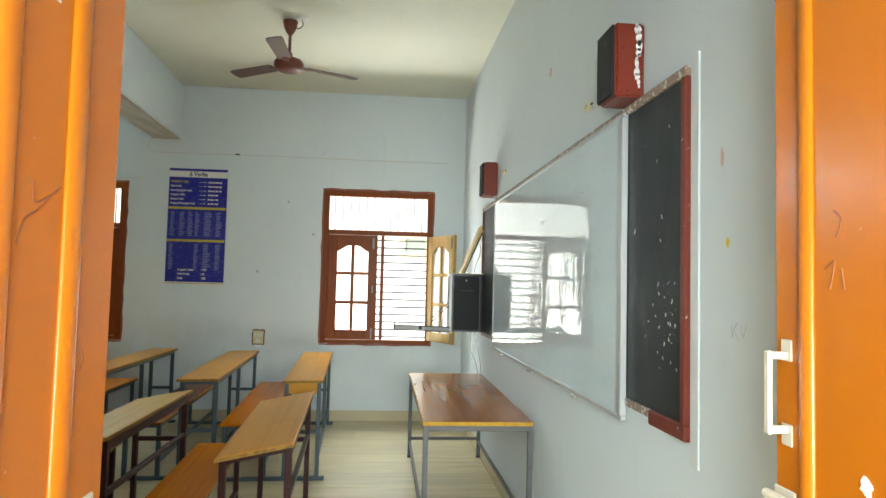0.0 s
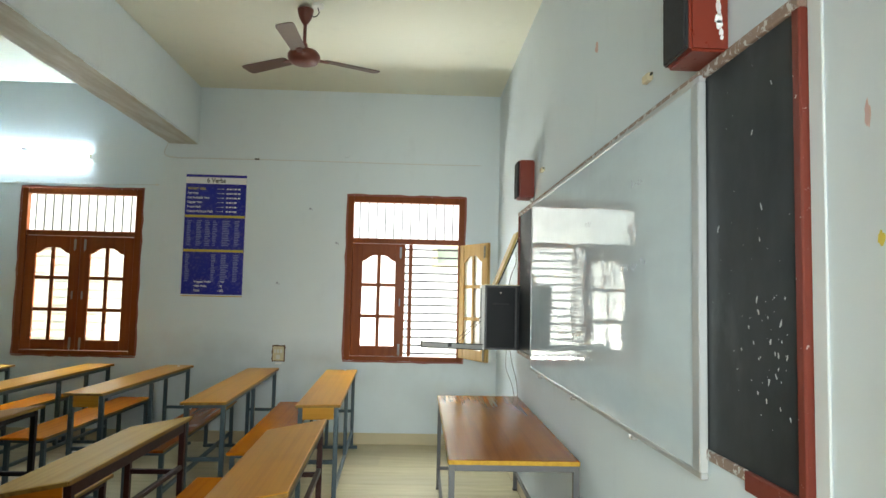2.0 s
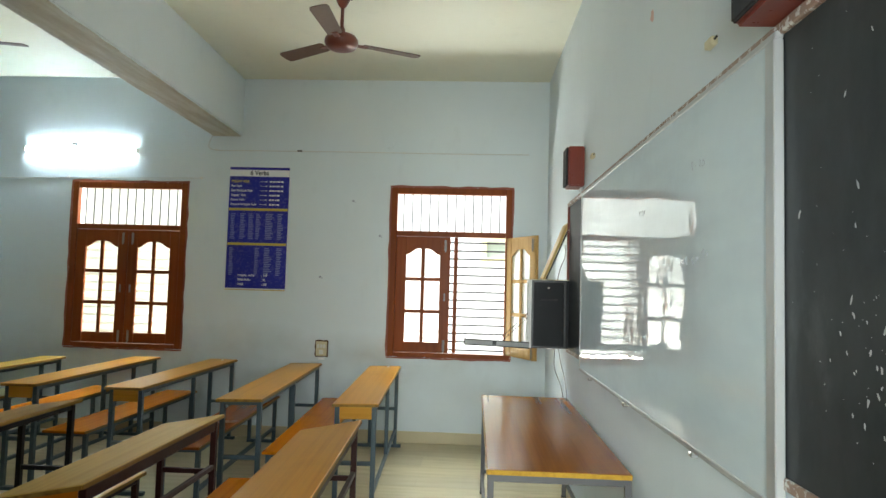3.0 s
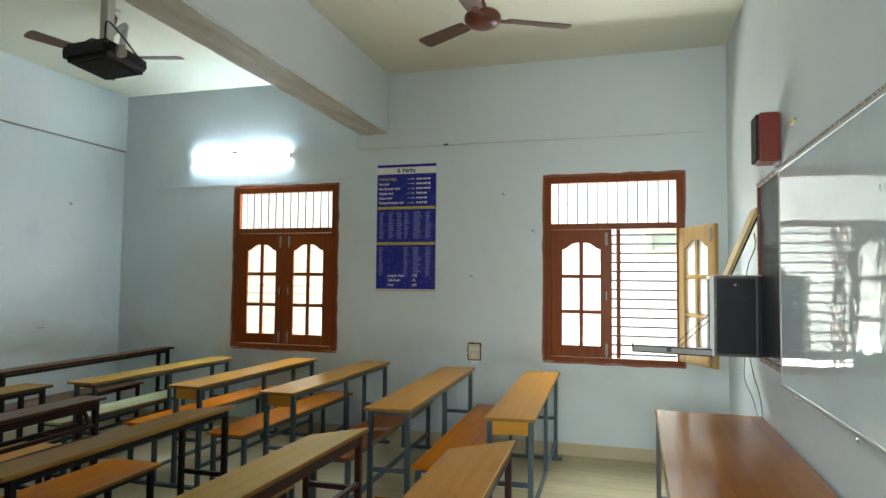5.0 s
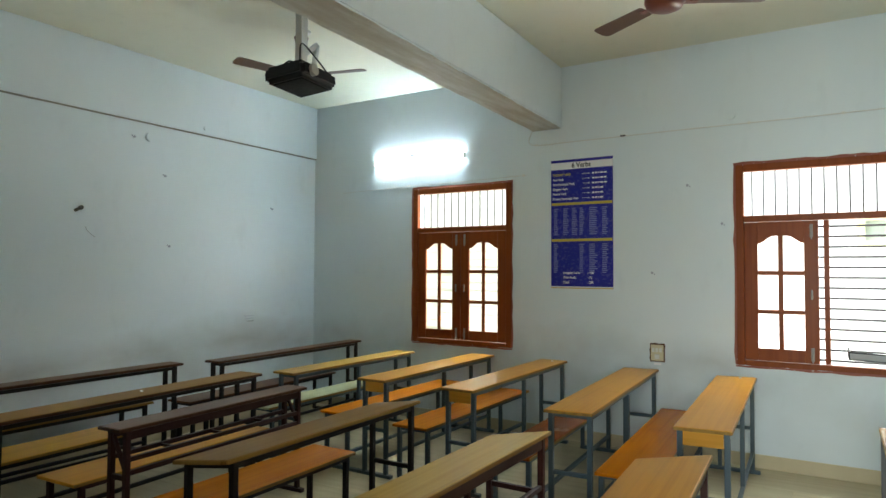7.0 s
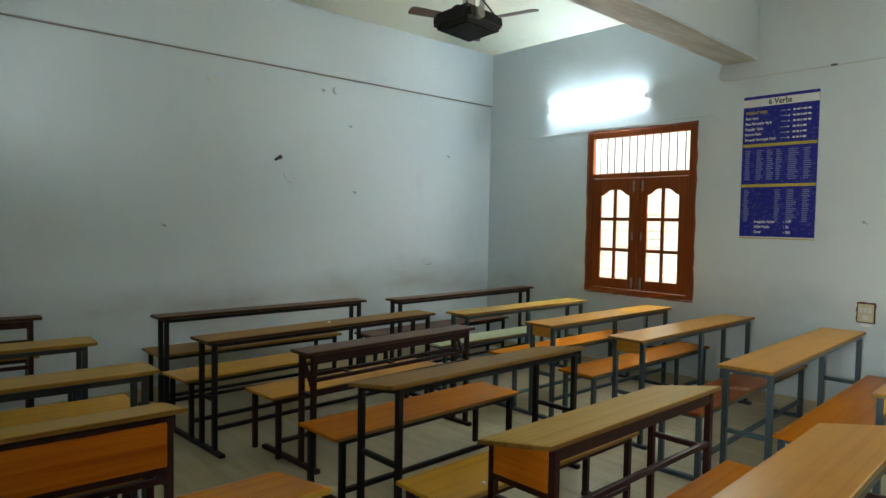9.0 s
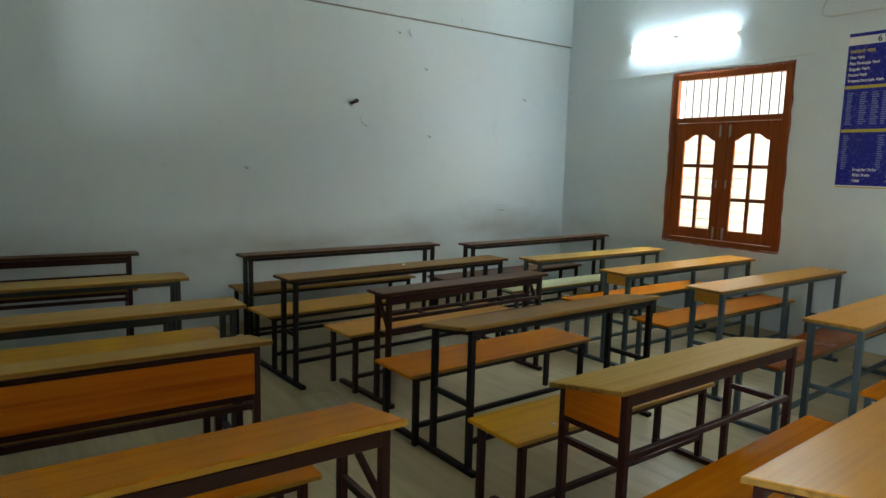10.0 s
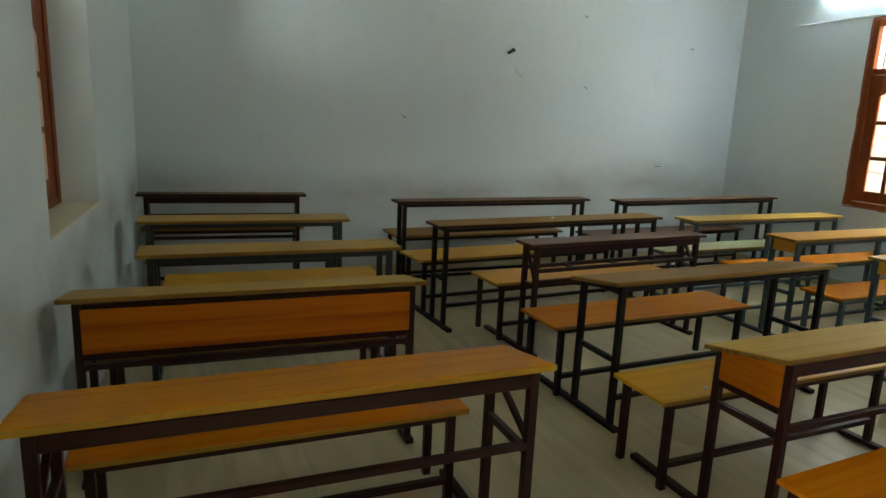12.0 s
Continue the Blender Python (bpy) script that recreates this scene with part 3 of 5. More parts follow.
def deep_window():
    """The corridor-side window at the back of its reveal."""
    x0, x1, z0, z1 = SW3
    xm = (x0 + x1) / 2
    yb = south_y(xm) - 0.19
    win = thing("window_3", (xm, yb, z0), "varnished wooden window deep in its plastered reveal", "window", kind="structure")
    ang = math.degrees(math.atan(-0.09))
    holder = Matrix.Translation((xm, yb, 0)) @ Matrix.Rotation(radians(ang), 4, "Z")
    w = x1 - x0

    def put(ob):
        ob.parent = win
        ob.matrix_parent_inverse = Matrix.Translation(win.location).inverted()
        ob.matrix_basis = holder @ ob.matrix_basis
        return ob
    f = 0.06
    put(one("frame_jamb", WINDOW, [(-w / 2, -w / 2 + f, -0.06, 0.0, z0, z1)], bevel=0.004))
    put(one("frame_jamb", WINDOW, [(w / 2 - f, w / 2, -0.06, 0.0, z0, z1)], bevel=0.004))
    put(one("frame_head", WINDOW, [(-w / 2 + f, w / 2 - f, -0.06, -0.002, z1 - f, z1)], bevel=0.004))
    put(one("frame_sill", WINDOW, [(-w / 2 + f, w / 2 - f, -0.06, -0.002, z0, z0 + 0.05)], bevel=0.004))
    put(one("transom", WINDOW, [(-w / 2 + f, w / 2 - f, -0.06, -0.002, 2.08, 2.13)], bevel=0.004))
    wl = w / 2 - f - 0.003
    a = window_leaf(win, wl, z0 + 0.053, 2.077, WINDOW, 1, glazing=GLASS_DIM, pane_at=0.006)
    a.matrix_parent_inverse = Matrix.Translation(win.location).inverted()
    a.matrix_basis = holder @ Matrix.Translation((-w / 2 + f, -0.012, 0)) @ Matrix.Diagonal((1, -1, 1, 1))
    b = window_leaf(win, wl, z0 + 0.053, 2.077, WINDOW, 1, glazing=GLASS_DIM, pane_at=0.006)
    b.matrix_parent_inverse = Matrix.Translation(win.location).inverted()
    b.matrix_basis = holder @ Matrix.Translation((w / 2 - f, -0.012, 0)) @ Matrix.Diagonal((-1, -1, 1, 1))
    for k in range(8):
        bm = bmesh.new()
        x = -w / 2 + 0.12 + k * (w - 0.24) / 7
        rod(bm, (x, -0.05, 2.12), (x, -0.05, z1 - 0.05), 0.005, 6)
        put(part("transom_bar", bm, BARS))
    sill = one("window_ledge", LEDGE, [(x0 + 0.003, x1 - 0.003, 1.60 - 0.19, 1.60 + 0.006, z0, z0 + 0.012)], bevel=0.003)
    sill.data.transform(SLANT)
    sill.parent = win
    sill.matrix_parent_inverse = Matrix.Translation(win.location).inverted()


deep_window()

# ---- doorway ----


def doorway():
    x0, x1, z0, z1 = DOORWAY
    fr = thing("door_frame", ((x0 + x1) / 2, 1.05, 0), "orange gloss-painted wooden door frame", "door frame", kind="structure")
    for a, b in ((x0, x0 + 0.07), (x1 - 0.07, x1)):
        one("frame_jamb", DOOR, [(a, b, south_y(a) - TS - 0.006, south_y(a) - TS + 0.10, 0, z1)], fr, bevel=0.005)
    one("frame_head", DOOR, [(x0 + 0.07, x1 - 0.07, south_y(x0) - TS - 0.03, south_y(x0) - TS + 0.10, z1 - 0.07, z1)], fr, bevel=0.005)

    def leaf(name, face, out, y_free, label, bead):
        """A leaf standing open along y; face: the x of its passage side, out: the way its back lies."""
        th = 0.035
        lo, hi = sorted((face, face + out * th))
        y_h = south_y(face) - TS + 0.03
        door = thing(name, (face, y_h, 0), label, "door", kind="structure")
        top = 2.30
        one("leaf_board", DOOR, [(lo, hi, y_h, y_free, 0.012, top)], door, bevel=0.004)
        s = -out
        for y, w in bead:
            bm = bmesh.new()
            prof = [(y - w / 2 * math.cos(k * math.pi / 12), 0.010 * math.sin(k * math.pi / 12)) for k in range(13)]
            plate(bm, [(face + s * d, yy) for yy, d in prof], 0.10, top - 0.08, "z")
            part("moulding", bm, DOOR, door, smooth=True)
        for z in (0.35, 1.15, 1.95):
            bm = bmesh.new()
            rod(bm, (face - s * 0.0 + s * 0.008, y_h - 0.006, z - 0.05), (face + s * 0.008, y_h - 0.006, z + 0.05), 0.008, 10)
            part("hinge", bm, CHROME, door)
        return door

    dl = leaf("door_1", 0.303, -1, 1.51, "orange gloss-painted wooden door leaf standing open", ((1.38, 0.046), (1.225, 0.046)))
    dr = leaf("door_2", 1.345, 1, 1.575, "orange gloss-painted wooden door leaf standing open with bow handle", ((1.492, 0.034), (1.19, 0.034)))
    # bow handle and hasps
    bm = bmesh.new()
    f = 1.345
    box(bm, f - 0.003, f, 1.528, 1.556, 1.443, 1.478, 0.002)
    box(bm, f - 0.003, f, 1.528, 1.556, 1.308, 1.343, 0.002)
    beam_bar(bm, (f, 1.542, 1.452), (f - 0.030, 1.542, 1.452), 0.012, 0.012, 0.002)
    beam_bar(bm, (f, 1.542, 1.334), (f - 0.030, 1.542, 1.334), 0.012, 0.012, 0.002)
    box(bm, f - 0.037, f - 0.029, 1.534, 1.550, 1.326, 1.460, 0.003)
    part("bow_handle", bm, HANDLE_WHITE, dr, "bow handle slopped with white paint")
    bm = bmesh.new()
    box(bm, f - 0.004, f, 1.52, 1.574, 1.205, 1.24, 0.002)
    rod(bm, (f - 0.014, 1.50, 1.223), (f - 0.014, 1.58, 1.223), 0.008, 10)
    part("latch", bm, HANDLE_WHITE, dr, "sliding latch slopped with white paint")
    bm = bmesh.new()
    box(bm, 0.303, 0.308, 1.41, 1.475, 1.225, 1.262, 0.002)
    rod(bm, (0.315, 1.405, 1.245), (0.315, 1.47, 1.245), 0.008, 10)
    part("latch", bm, HANDLE_WHITE, dl, "latch plate slopped with white paint")
    one("paint_dab", WHITE_PLASTIC, [(0.3031, 0.3042, 1.312, 1.324, 1.872, 1.91)], dl, "small dab of white paint")
    for pts in (((1.288, 1.657), (1.293, 1.634), (1.315, 1.640), (1.345, 1.654)), ((1.262, 1.585), (1.275, 1.612), (1.300, 1.625), (1.325, 1.643), (1.350, 1.658)), ((1.425, 1.46), (1.432, 1.445), (1.424, 1.43))):
        tube_curve("scribble", [(0.3026, y, z) for y, z in pts], 0.0016, DARK_INK, dl)
    for pts in (((1.42, 1.47), (1.41, 1.51), (1.43, 1.50)), ((1.405, 1.545), (1.395, 1.57), (1.41, 1.585)), ((1.39, 1.47), (1.395, 1.50))):
        tube_curve("scribble", [(f - 0.0006, y + 0.02, z + 0.09) for y, z in pts], 0.0014, DARK_INK, dr)
    bm = bmesh.new()
    rnd = random.Random(21)
    star = [(1.372 + 0.013 * rnd.uniform(0.55, 1.05) * math.cos(k * math.pi / 7), 1.295 + 0.018 * rnd.uniform(0.5, 1.05) * math.sin(k * math.pi / 7)) for k in range(14)]
    plate(bm, star, f - 0.0015, f - 0.0003, "x")
    part("white_spatter", bm, WHITE_PLASTIC, dr)


doorway()

# ---- boards on the east wall ----
EAST_THINGS = ("blackboard", "whiteboard", "plaster_strip", "loudspeaker", "wire_clip", "wall_cabinet", "plywood_board", "pencil_mark", "pink_smear", "yellow_smear", "grey_dent")


def blackboard():
    t = thing("blackboard", (E, 4.4, 1.05), "worn black slate board in chipped red wooden frame", "blackboard")
    y0, y1, z0, z1 = 2.505, 6.50, 1.083, 2.278
    one("slate", BB, [(E - 0.012, E - 0.001, y0 + 0.03, y1 - 0.03, z0 + 0.03, z1 - 0.03)], t)
    fw = 0.032
    one("frame_rail", BOARD_WORN, [(E - 0.026, E - 0.001, y0, y1, z1 - fw, z1)], t, "top rail worn to bare wood and plaster", 0.004)
    one("frame_rail", BOARD_RED, [(E - 0.025, E - 0.001, y0, y0 + 0.27, z0 - 0.002, z0 + 0.05)], t, bevel=0.004)
    one("frame_rail", BOARD_WORN, [(E - 0.020, E - 0.001, y0 + 0.271, y1, z0 + 0.02, z0 + 0.05)], t, "bottom rail worn to plaster", 0.003)
    one("frame_stile", BOARD_RED, [(E - 0.025, E - 0.001, y0, y0 + fw, z0 + 0.05, z1 - fw)], t, bevel=0.004)
    one("frame_stile", BOARD_RED, [(E - 0.025, E - 0.001, y1 - fw, y1, z0 + 0.05, z1 - fw)], t, bevel=0.004)
    rnd = random.Random(4)
    bm = bmesh.new()
    for k in range(70):
        if k % 3:
            y, z = rnd.gauss(2.68, 0.07), 1.50 + rnd.gauss(0, 0.10)
        else:
            y, z = rnd.uniform(2.56, 2.98), rnd.uniform(1.15, 2.2)
        if not (2.56 < y < 2.98 and 1.16 < z < 2.2):
            continue
        u = rnd.random() ** 6
        w, h = 0.0009 + 0.0042 * u, 0.0012 + 0.0115 * u
        lean = rnd.uniform(-0.5, 0.5)
        pts = []
        for q in range(9):
            a, f = q * 2 * math.pi / 9, rnd.uniform(0.35, 1.1)
            pts.append((y + f * w * math.cos(a) + lean * f * h * math.sin(a), z + f * h * math.sin(a)))
        plate(bm, pts, E - 0.0132, E - 0.0122, "x")
    tagged(part("chalk_chips", bm, CHALK, t), "flaked pale spots on slate", kind="stuff")


blackboard()


def whiteboard():
    t = thing("whiteboard", (E - 0.03, 4.36, 1.03), "large glossy whiteboard in thin aluminium frame", "whiteboard")
    y0, y1, z0, z1 = 3.00, 5.82, 1.045, 2.255
    x0, x1 = E - 0.036, E - 0.0135
    one("writing_surface", WB, [(x0 + 0.004, x1, y0 + 0.008, y1 - 0.008, z0 + 0.008, z1 - 0.008)], t)
    fw = 0.02
    one("frame_rail", ALU, [(x0, x1, y0, y1, z1 - fw, z1)], t, bevel=0.003)
    one("frame_rail", ALU, [(x0, x1, y0, y1, z0, z0 + fw)], t, bevel=0.003)
    one("frame_stile", ALU, [(x0 - 0.004, x1, y0, y0 + fw + 0.03, z0 + fw, z1 - fw)], t, bevel=0.003)
    one("frame_stile", ALU, [(x0, x1, y1 - fw, y1, z0 + fw, z1 - fw)], t, bevel=0.003)
    for y in (3.6, 4.55, 5.45):
        bm = bmesh.new()
        box(bm, x0 - 0.004, x1, y, y + 0.03, z0 - 0.018, z0 - 0.001, 0.003)
        rod(bm, (x0 - 0.006, y + 0.015, z0 - 0.01), (x1, y + 0.015, z0 - 0.01), 0.005, 8)
        part("clip", bm, CHROME, t, "steel fixing clip")
    rnd = random.Random(8)
    for y, z, n in ((3.75, 1.69, 6), (4.3, 1.93, 3), (3.62, 2.02, 4), (3.55, 1.71, 3)):
        for k in range(n):
            yy = y - k * 0.035
            pts = [(x0 + 0.0035, yy + rnd.uniform(-0.012, 0.012), z + rnd.uniform(-0.015, 0.018)) for _ in range(4)]
            tube_curve("faint_scribble", pts, 0.0009, PENCIL, t)


whiteboard()
tagged(one("plaster_strip", STRIP, [(E - 0.007, E - 0.0005, 2.452, 2.5030, 1.01, 2.306)], bevel=0.002), "white plaster strip beside the blackboard", "trim", kind="structure")


def speaker(y, z, label, smeared):
    d, w, h = 0.118, 0.175, 0.285
    t = thing("loudspeaker", (E, y + w / 2, z), label, "loudspeaker", "wall loudspeakers")
    bm = bmesh.new()
    box(bm, E - d, E - 0.004, y, y + w, z, z + h, 0.008, seg=2)
    part("cabinet", bm, SPEAKER_RED, t)
    bm = bmesh.new()
    box(bm, E - d - 0.014, E - d + 0.002, y + 0.006, y + w - 0.006, z + 0.006, z + h - 0.006, 0.006, seg=2)
    part("grille", bm, CLOTH, t, "black cloth speaker grille")
    rnd = random.Random(int(y * 10))
    bm = bmesh.new()
    zz = z + h - 0.01
    while smeared and zz > z + 0.03:
        s = rnd.uniform(0.006, 0.016)
        xx = E - 0.03 + rnd.uniform(-0.008, 0.006)
        pts = [(xx + s * rnd.uniform(0.6, 1.2) * math.cos(a), zz + 1.5 * s * rnd.uniform(0.6, 1.2) * math.sin(a)) for a in [k * math.pi / 4 for k in range(8)]]
        plate(bm, pts, y - 0.0012, y + 0.001)
        zz -= rnd.uniform(0.012, 0.024)
    if smeared:
        part("paint_smear", bm, POSTER_WHITE, t, "smeared white wall paint")
    one("bracket", ALU, [(E - 0.02, E - 0.0005, y + 0.05, y + w - 0.05, z - 0.02, z + 0.01)], t, bevel=0.002)


speaker(2.872, 2.280, "dark red box loudspeaker with black grille, paint-smeared", True)
speaker(5.88, 2.315, "dark red box loudspeaker with black grille on wall", False)


def socket_block(y, z):
    t = thing("wire_clip", (E, y, z), "cream plastic connector with a bare wire end", "connector")
    one("body", CREAM_PLASTIC, [(E - 0.025, E - 0.001, y - 0.03, y + 0.03, z - 0.015, z + 0.015)], t, bevel=0.004)
    bm = bmesh.new()
    rod(bm, (E - 0.012, y - 0.03, z + 0.004), (E - 0.012, y - 0.048, z + 0.006), 0.004, 8)
    part("wire_end", bm, BLACK_PLASTIC, t)


socket_block(3.50, 2.415)
socket_block(5.55, 2.46)


def wall_cabinet():
    t = thing("wall_cabinet", (E, 6.6, 1.13), "black metal wall cabinet with its flap hanging open on chains", "cabinet")
    x0, y0, y1, z0, z1 = 1.30, 6.45, 6.76, 1.13, 1.66
    th = 0.012
    one("side_panel", BOX_BLACK, [(x0, E - 0.002, y0, y0 + th, z0, z1)], t, bevel=0.002)
    one("side_panel", BOX_BLACK, [(x0, E - 0.002, y1 - th, y1, z0, z1)], t, bevel=0.002)
    one("top_panel", BOX_BLACK, [(x0, E - 0.002, y0 + th, y1 - th, z1 - th, z1 - 0.001)], t)
    one("bottom_panel", BOX_BLACK, [(x0, E - 0.002, y0 + th, y1 - th, z0 + 0.001, z0 + th)], t)
    one("back_panel", BOX_BLACK, [(E - 0.012, E - 0.003, y0 + th, y1 - th, z0 + th, z1 - th)], t)
    one("front_rim", WHITE_PLASTIC, [(x0 - 0.026, x0 - 0.001, y0, y0 + 0.018, z0, z1), (x0 - 0.012, x0 - 0.001, y1 - 0.018, y1, z0, z1), (x0 - 0.012, x0 - 0.001, y0 + 0.018, y1 - 0.018, z1 - 0.02, z1)], t, "scuffed white metal rim")
    one("inner_box", BLACK_PLASTIC, [(x0 + 0.02, E - 0.03, y0 + 0.03, y1 - 0.03, z0 + 0.02, z1 - 0.14)], t, "black equipment unit inside", 0.006)
    one("socket_plate", WHITE_PLASTIC, [(x0 + 0.01, x0 + 0.05, y0 + 0.05, y1 - 0.08, z1 - 0.12, z1 - 0.04)], t, "white socket plate", 0.004)
    one("flap", STEEL_DULL, [(0.79, x0 - 0.014, y0 + 0.008, y1 - 0.004, z0 + 0.012, z0 + 0.022)], t, "steel flap folded down level", 0.002)
    one("flap_edge", BOX_BLACK, [(0.778, 0.789, y0 + 0.004, y1 - 0.004, z0 + 0.008, z0 + 0.058)], t, "black edge of flap", 0.002)
    bm = bmesh.new()
    plate(bm, [(0.785, z0 + 0.014), (x0 - 0.014, z0 + 0.0), (x0 - 0.014, z0 + 0.042), (0.785, z0 + 0.056)], y0 - 0.002, y0 + 0.004)
    part("flap_lip", bm, STEEL_DULL, t, "steel lip along flap")
    for dz in (0.012, 0.054):
        bm = bmesh.new()
        beam_bar(bm, (0.782, y0 - 0.004, z0 + dz), (x0 - 0.014, y0 - 0.004, z0 + dz - 0.014), 0.010, 0.007, 0.001)
        part("flap_rail", bm, BLACK, t, "thin black rail along flap")
    one("top_edge", CREAM_PLASTIC, [(x0 - 0.004, E - 0.01, y0 - 0.004, y0 + 0.02, z1, z1 + 0.006)], t, "pale dusty top edge", 0.001)
    for a, b, c, d in ((x0, x0 + 0.016, z0, z1), (E - 0.05, E - 0.034, z0, z1), (x0 + 0.017, E - 0.051, z0, z0 + 0.016), (x0 + 0.017, E - 0.051, z1 - 0.017, z1 - 0.001)):
        one("side_frame", BLACK_PLASTIC, [(a, b, y0 - 0.006, y0 - 0.0005, c, d)], t, bevel=0.001)
    one("side_slot", CLOTH, [(x0 + 0.07, x0 + 0.2, y0 - 0.003, y0 - 0.0005, z1 - 0.16, z1 - 0.145)], t, "dark ventilation slot")
    bm = bmesh.new()
    rod(bm, (x0 + 0.13, y0 - 0.004, z1 - 0.06), (x0 + 0.13, y0, z1 - 0.06), 0.008, 10)
    part("lock", bm, BOLT_STEEL, t, "small steel lock")
    one("flap_latch", BLACK_PLASTIC, [(1.0, 1.03, y0 - 0.010, y0 - 0.005, z0 + 0.015, z0 + 0.05)], t, "small black latch")
    for y in (y0 + 0.02, y1 - 0.02):
        bm = bmesh.new()
        for k in range(18):
            a = Vector((1.05, y, z0 + 0.02)).lerp(Vector((x0, y, z0 + 0.26)), k / 18)
            b = Vector((1.05, y, z0 + 0.02)).lerp(Vector((x0, y, z0 + 0.26)), (k + 0.8) / 18)
            rod(bm, a, b, 0.004 if k % 2 else 0.0025, 6)
        part("chain", bm, BLACK, t, "thin dark support chain")
    tube_curve("power_lead", [(1.52, y0 + 0.05, z0), (1.54, y0 + 0.02, 1.0), (1.57, y0 - 0.02, 0.86), (1.585, y0 - 0.05, 0.55)], 0.0028, GREY, t, "hanging grey lead")
    tube_curve("power_lead", [(1.50, y0 + 0.10, z0), (1.50, y0 + 0.12, 0.97), (1.55, y0 + 0.10, 0.83), (1.59, y0 + 0.1, 0.62)], 0.0028, GREY, t, "hanging grey lead")


wall_cabinet()


def leaning_board():
    t = thing("plywood_board", (1.50, 6.6, 1.66), "raw yellow plywood offcut leaning on wall above cabinet", "board")
    bm = bmesh.new()
    plate(bm, [(1.385, 1.662), (1.405, 1.662), (1.594, 2.11), (1.574, 2.118)], 6.50, 6.74)
    part("sheet", bm, PLY, t)
    bm = bmesh.new()
    plate(bm, [(1.4065, 1.662), (1.4165, 1.662), (1.5965, 2.08), (1.5955, 2.11)], 6.497, 6.503)
    part("dark_edge", bm, BLACK, t, "dark stained edge of the sheet")
    tube_curve("loose_wire", [(1.575, 6.60, 1.95), (1.56, 6.50, 1.85), (1.52, 6.48, 1.75), (1.50, 6.47, 1.663)], 0.003, CABLE, t)


leaning_board()

# ---- marks on the plaster ----


def mark(name, pts, r, material, label):
    ob = tube_curve(name, pts, r, material)
    return tagged(ob, label, "wall mark")


mark("pencil_mark", [(E - 0.0008, 2.2758, 1.4633), (E - 0.0008, 2.2705, 1.4260), (E - 0.0008, 2.2652, 1.4526), (E - 0.0008, 2.2438, 1.4686), (E - 0.0008, 2.2598, 1.4473), (E - 0.0008, 2.2385, 1.4206)], 0.0005, PENCIL, "blue pencil letters scribbled on plaster")
mark("pencil_mark", [(E - 0.0008, 2.2278, 1.4633), (E - 0.0008, 2.2172, 1.4313), (E - 0.0008, 2.2012, 1.4686)], 0.0005, PENCIL, "blue pencil letters scribbled on plaster")


def smear(name, y, z, w, h, material, label, seed):
    rnd = random.Random(seed)
    bm = bmesh.new()
    pts = [(y + w * rnd.uniform(0.55, 1.0) * math.cos(a), z + h * rnd.uniform(0.55, 1.0) * math.sin(a)) for a in [k * math.pi / 6 for k in range(12)]]
    plate(bm, pts, E - 0.0012, E - 0.0002, "x")
    tagged(part(name, bm, material), label, "wall mark")


smear("pink_smear", 2.3238, 1.9430, 0.010, 0.035, PINK, "faded pink smear on plaster", 1)
smear("pink_smear", 4.2426, 2.8277, 0.03, 0.04, PINK, "faded pink smear on plaster", 2)
smear("yellow_smear", 2.2950, 1.6935, 0.012, 0.018, CHALK_YELLOW, "small yellow paint dab on plaster", 3)
smear("grey_dent", 2.4943, 1.4004, 0.016, 0.014, GREY, "grey dent in the plaster edge", 5)
smear("grey_dent", 2.4890, 1.8790, 0.012, 0.012, GREY, "grey dent in the plaster edge", 6)


# everything on the east wall follows its slant
for ob in list(scene.objects):
    top = ob
    while top.parent is not None:
        top = top.parent
    if ob.type == "MESH" and top.name.split(".")[0] in EAST_THINGS:
        ob.data.transform(EAST_SLANT)


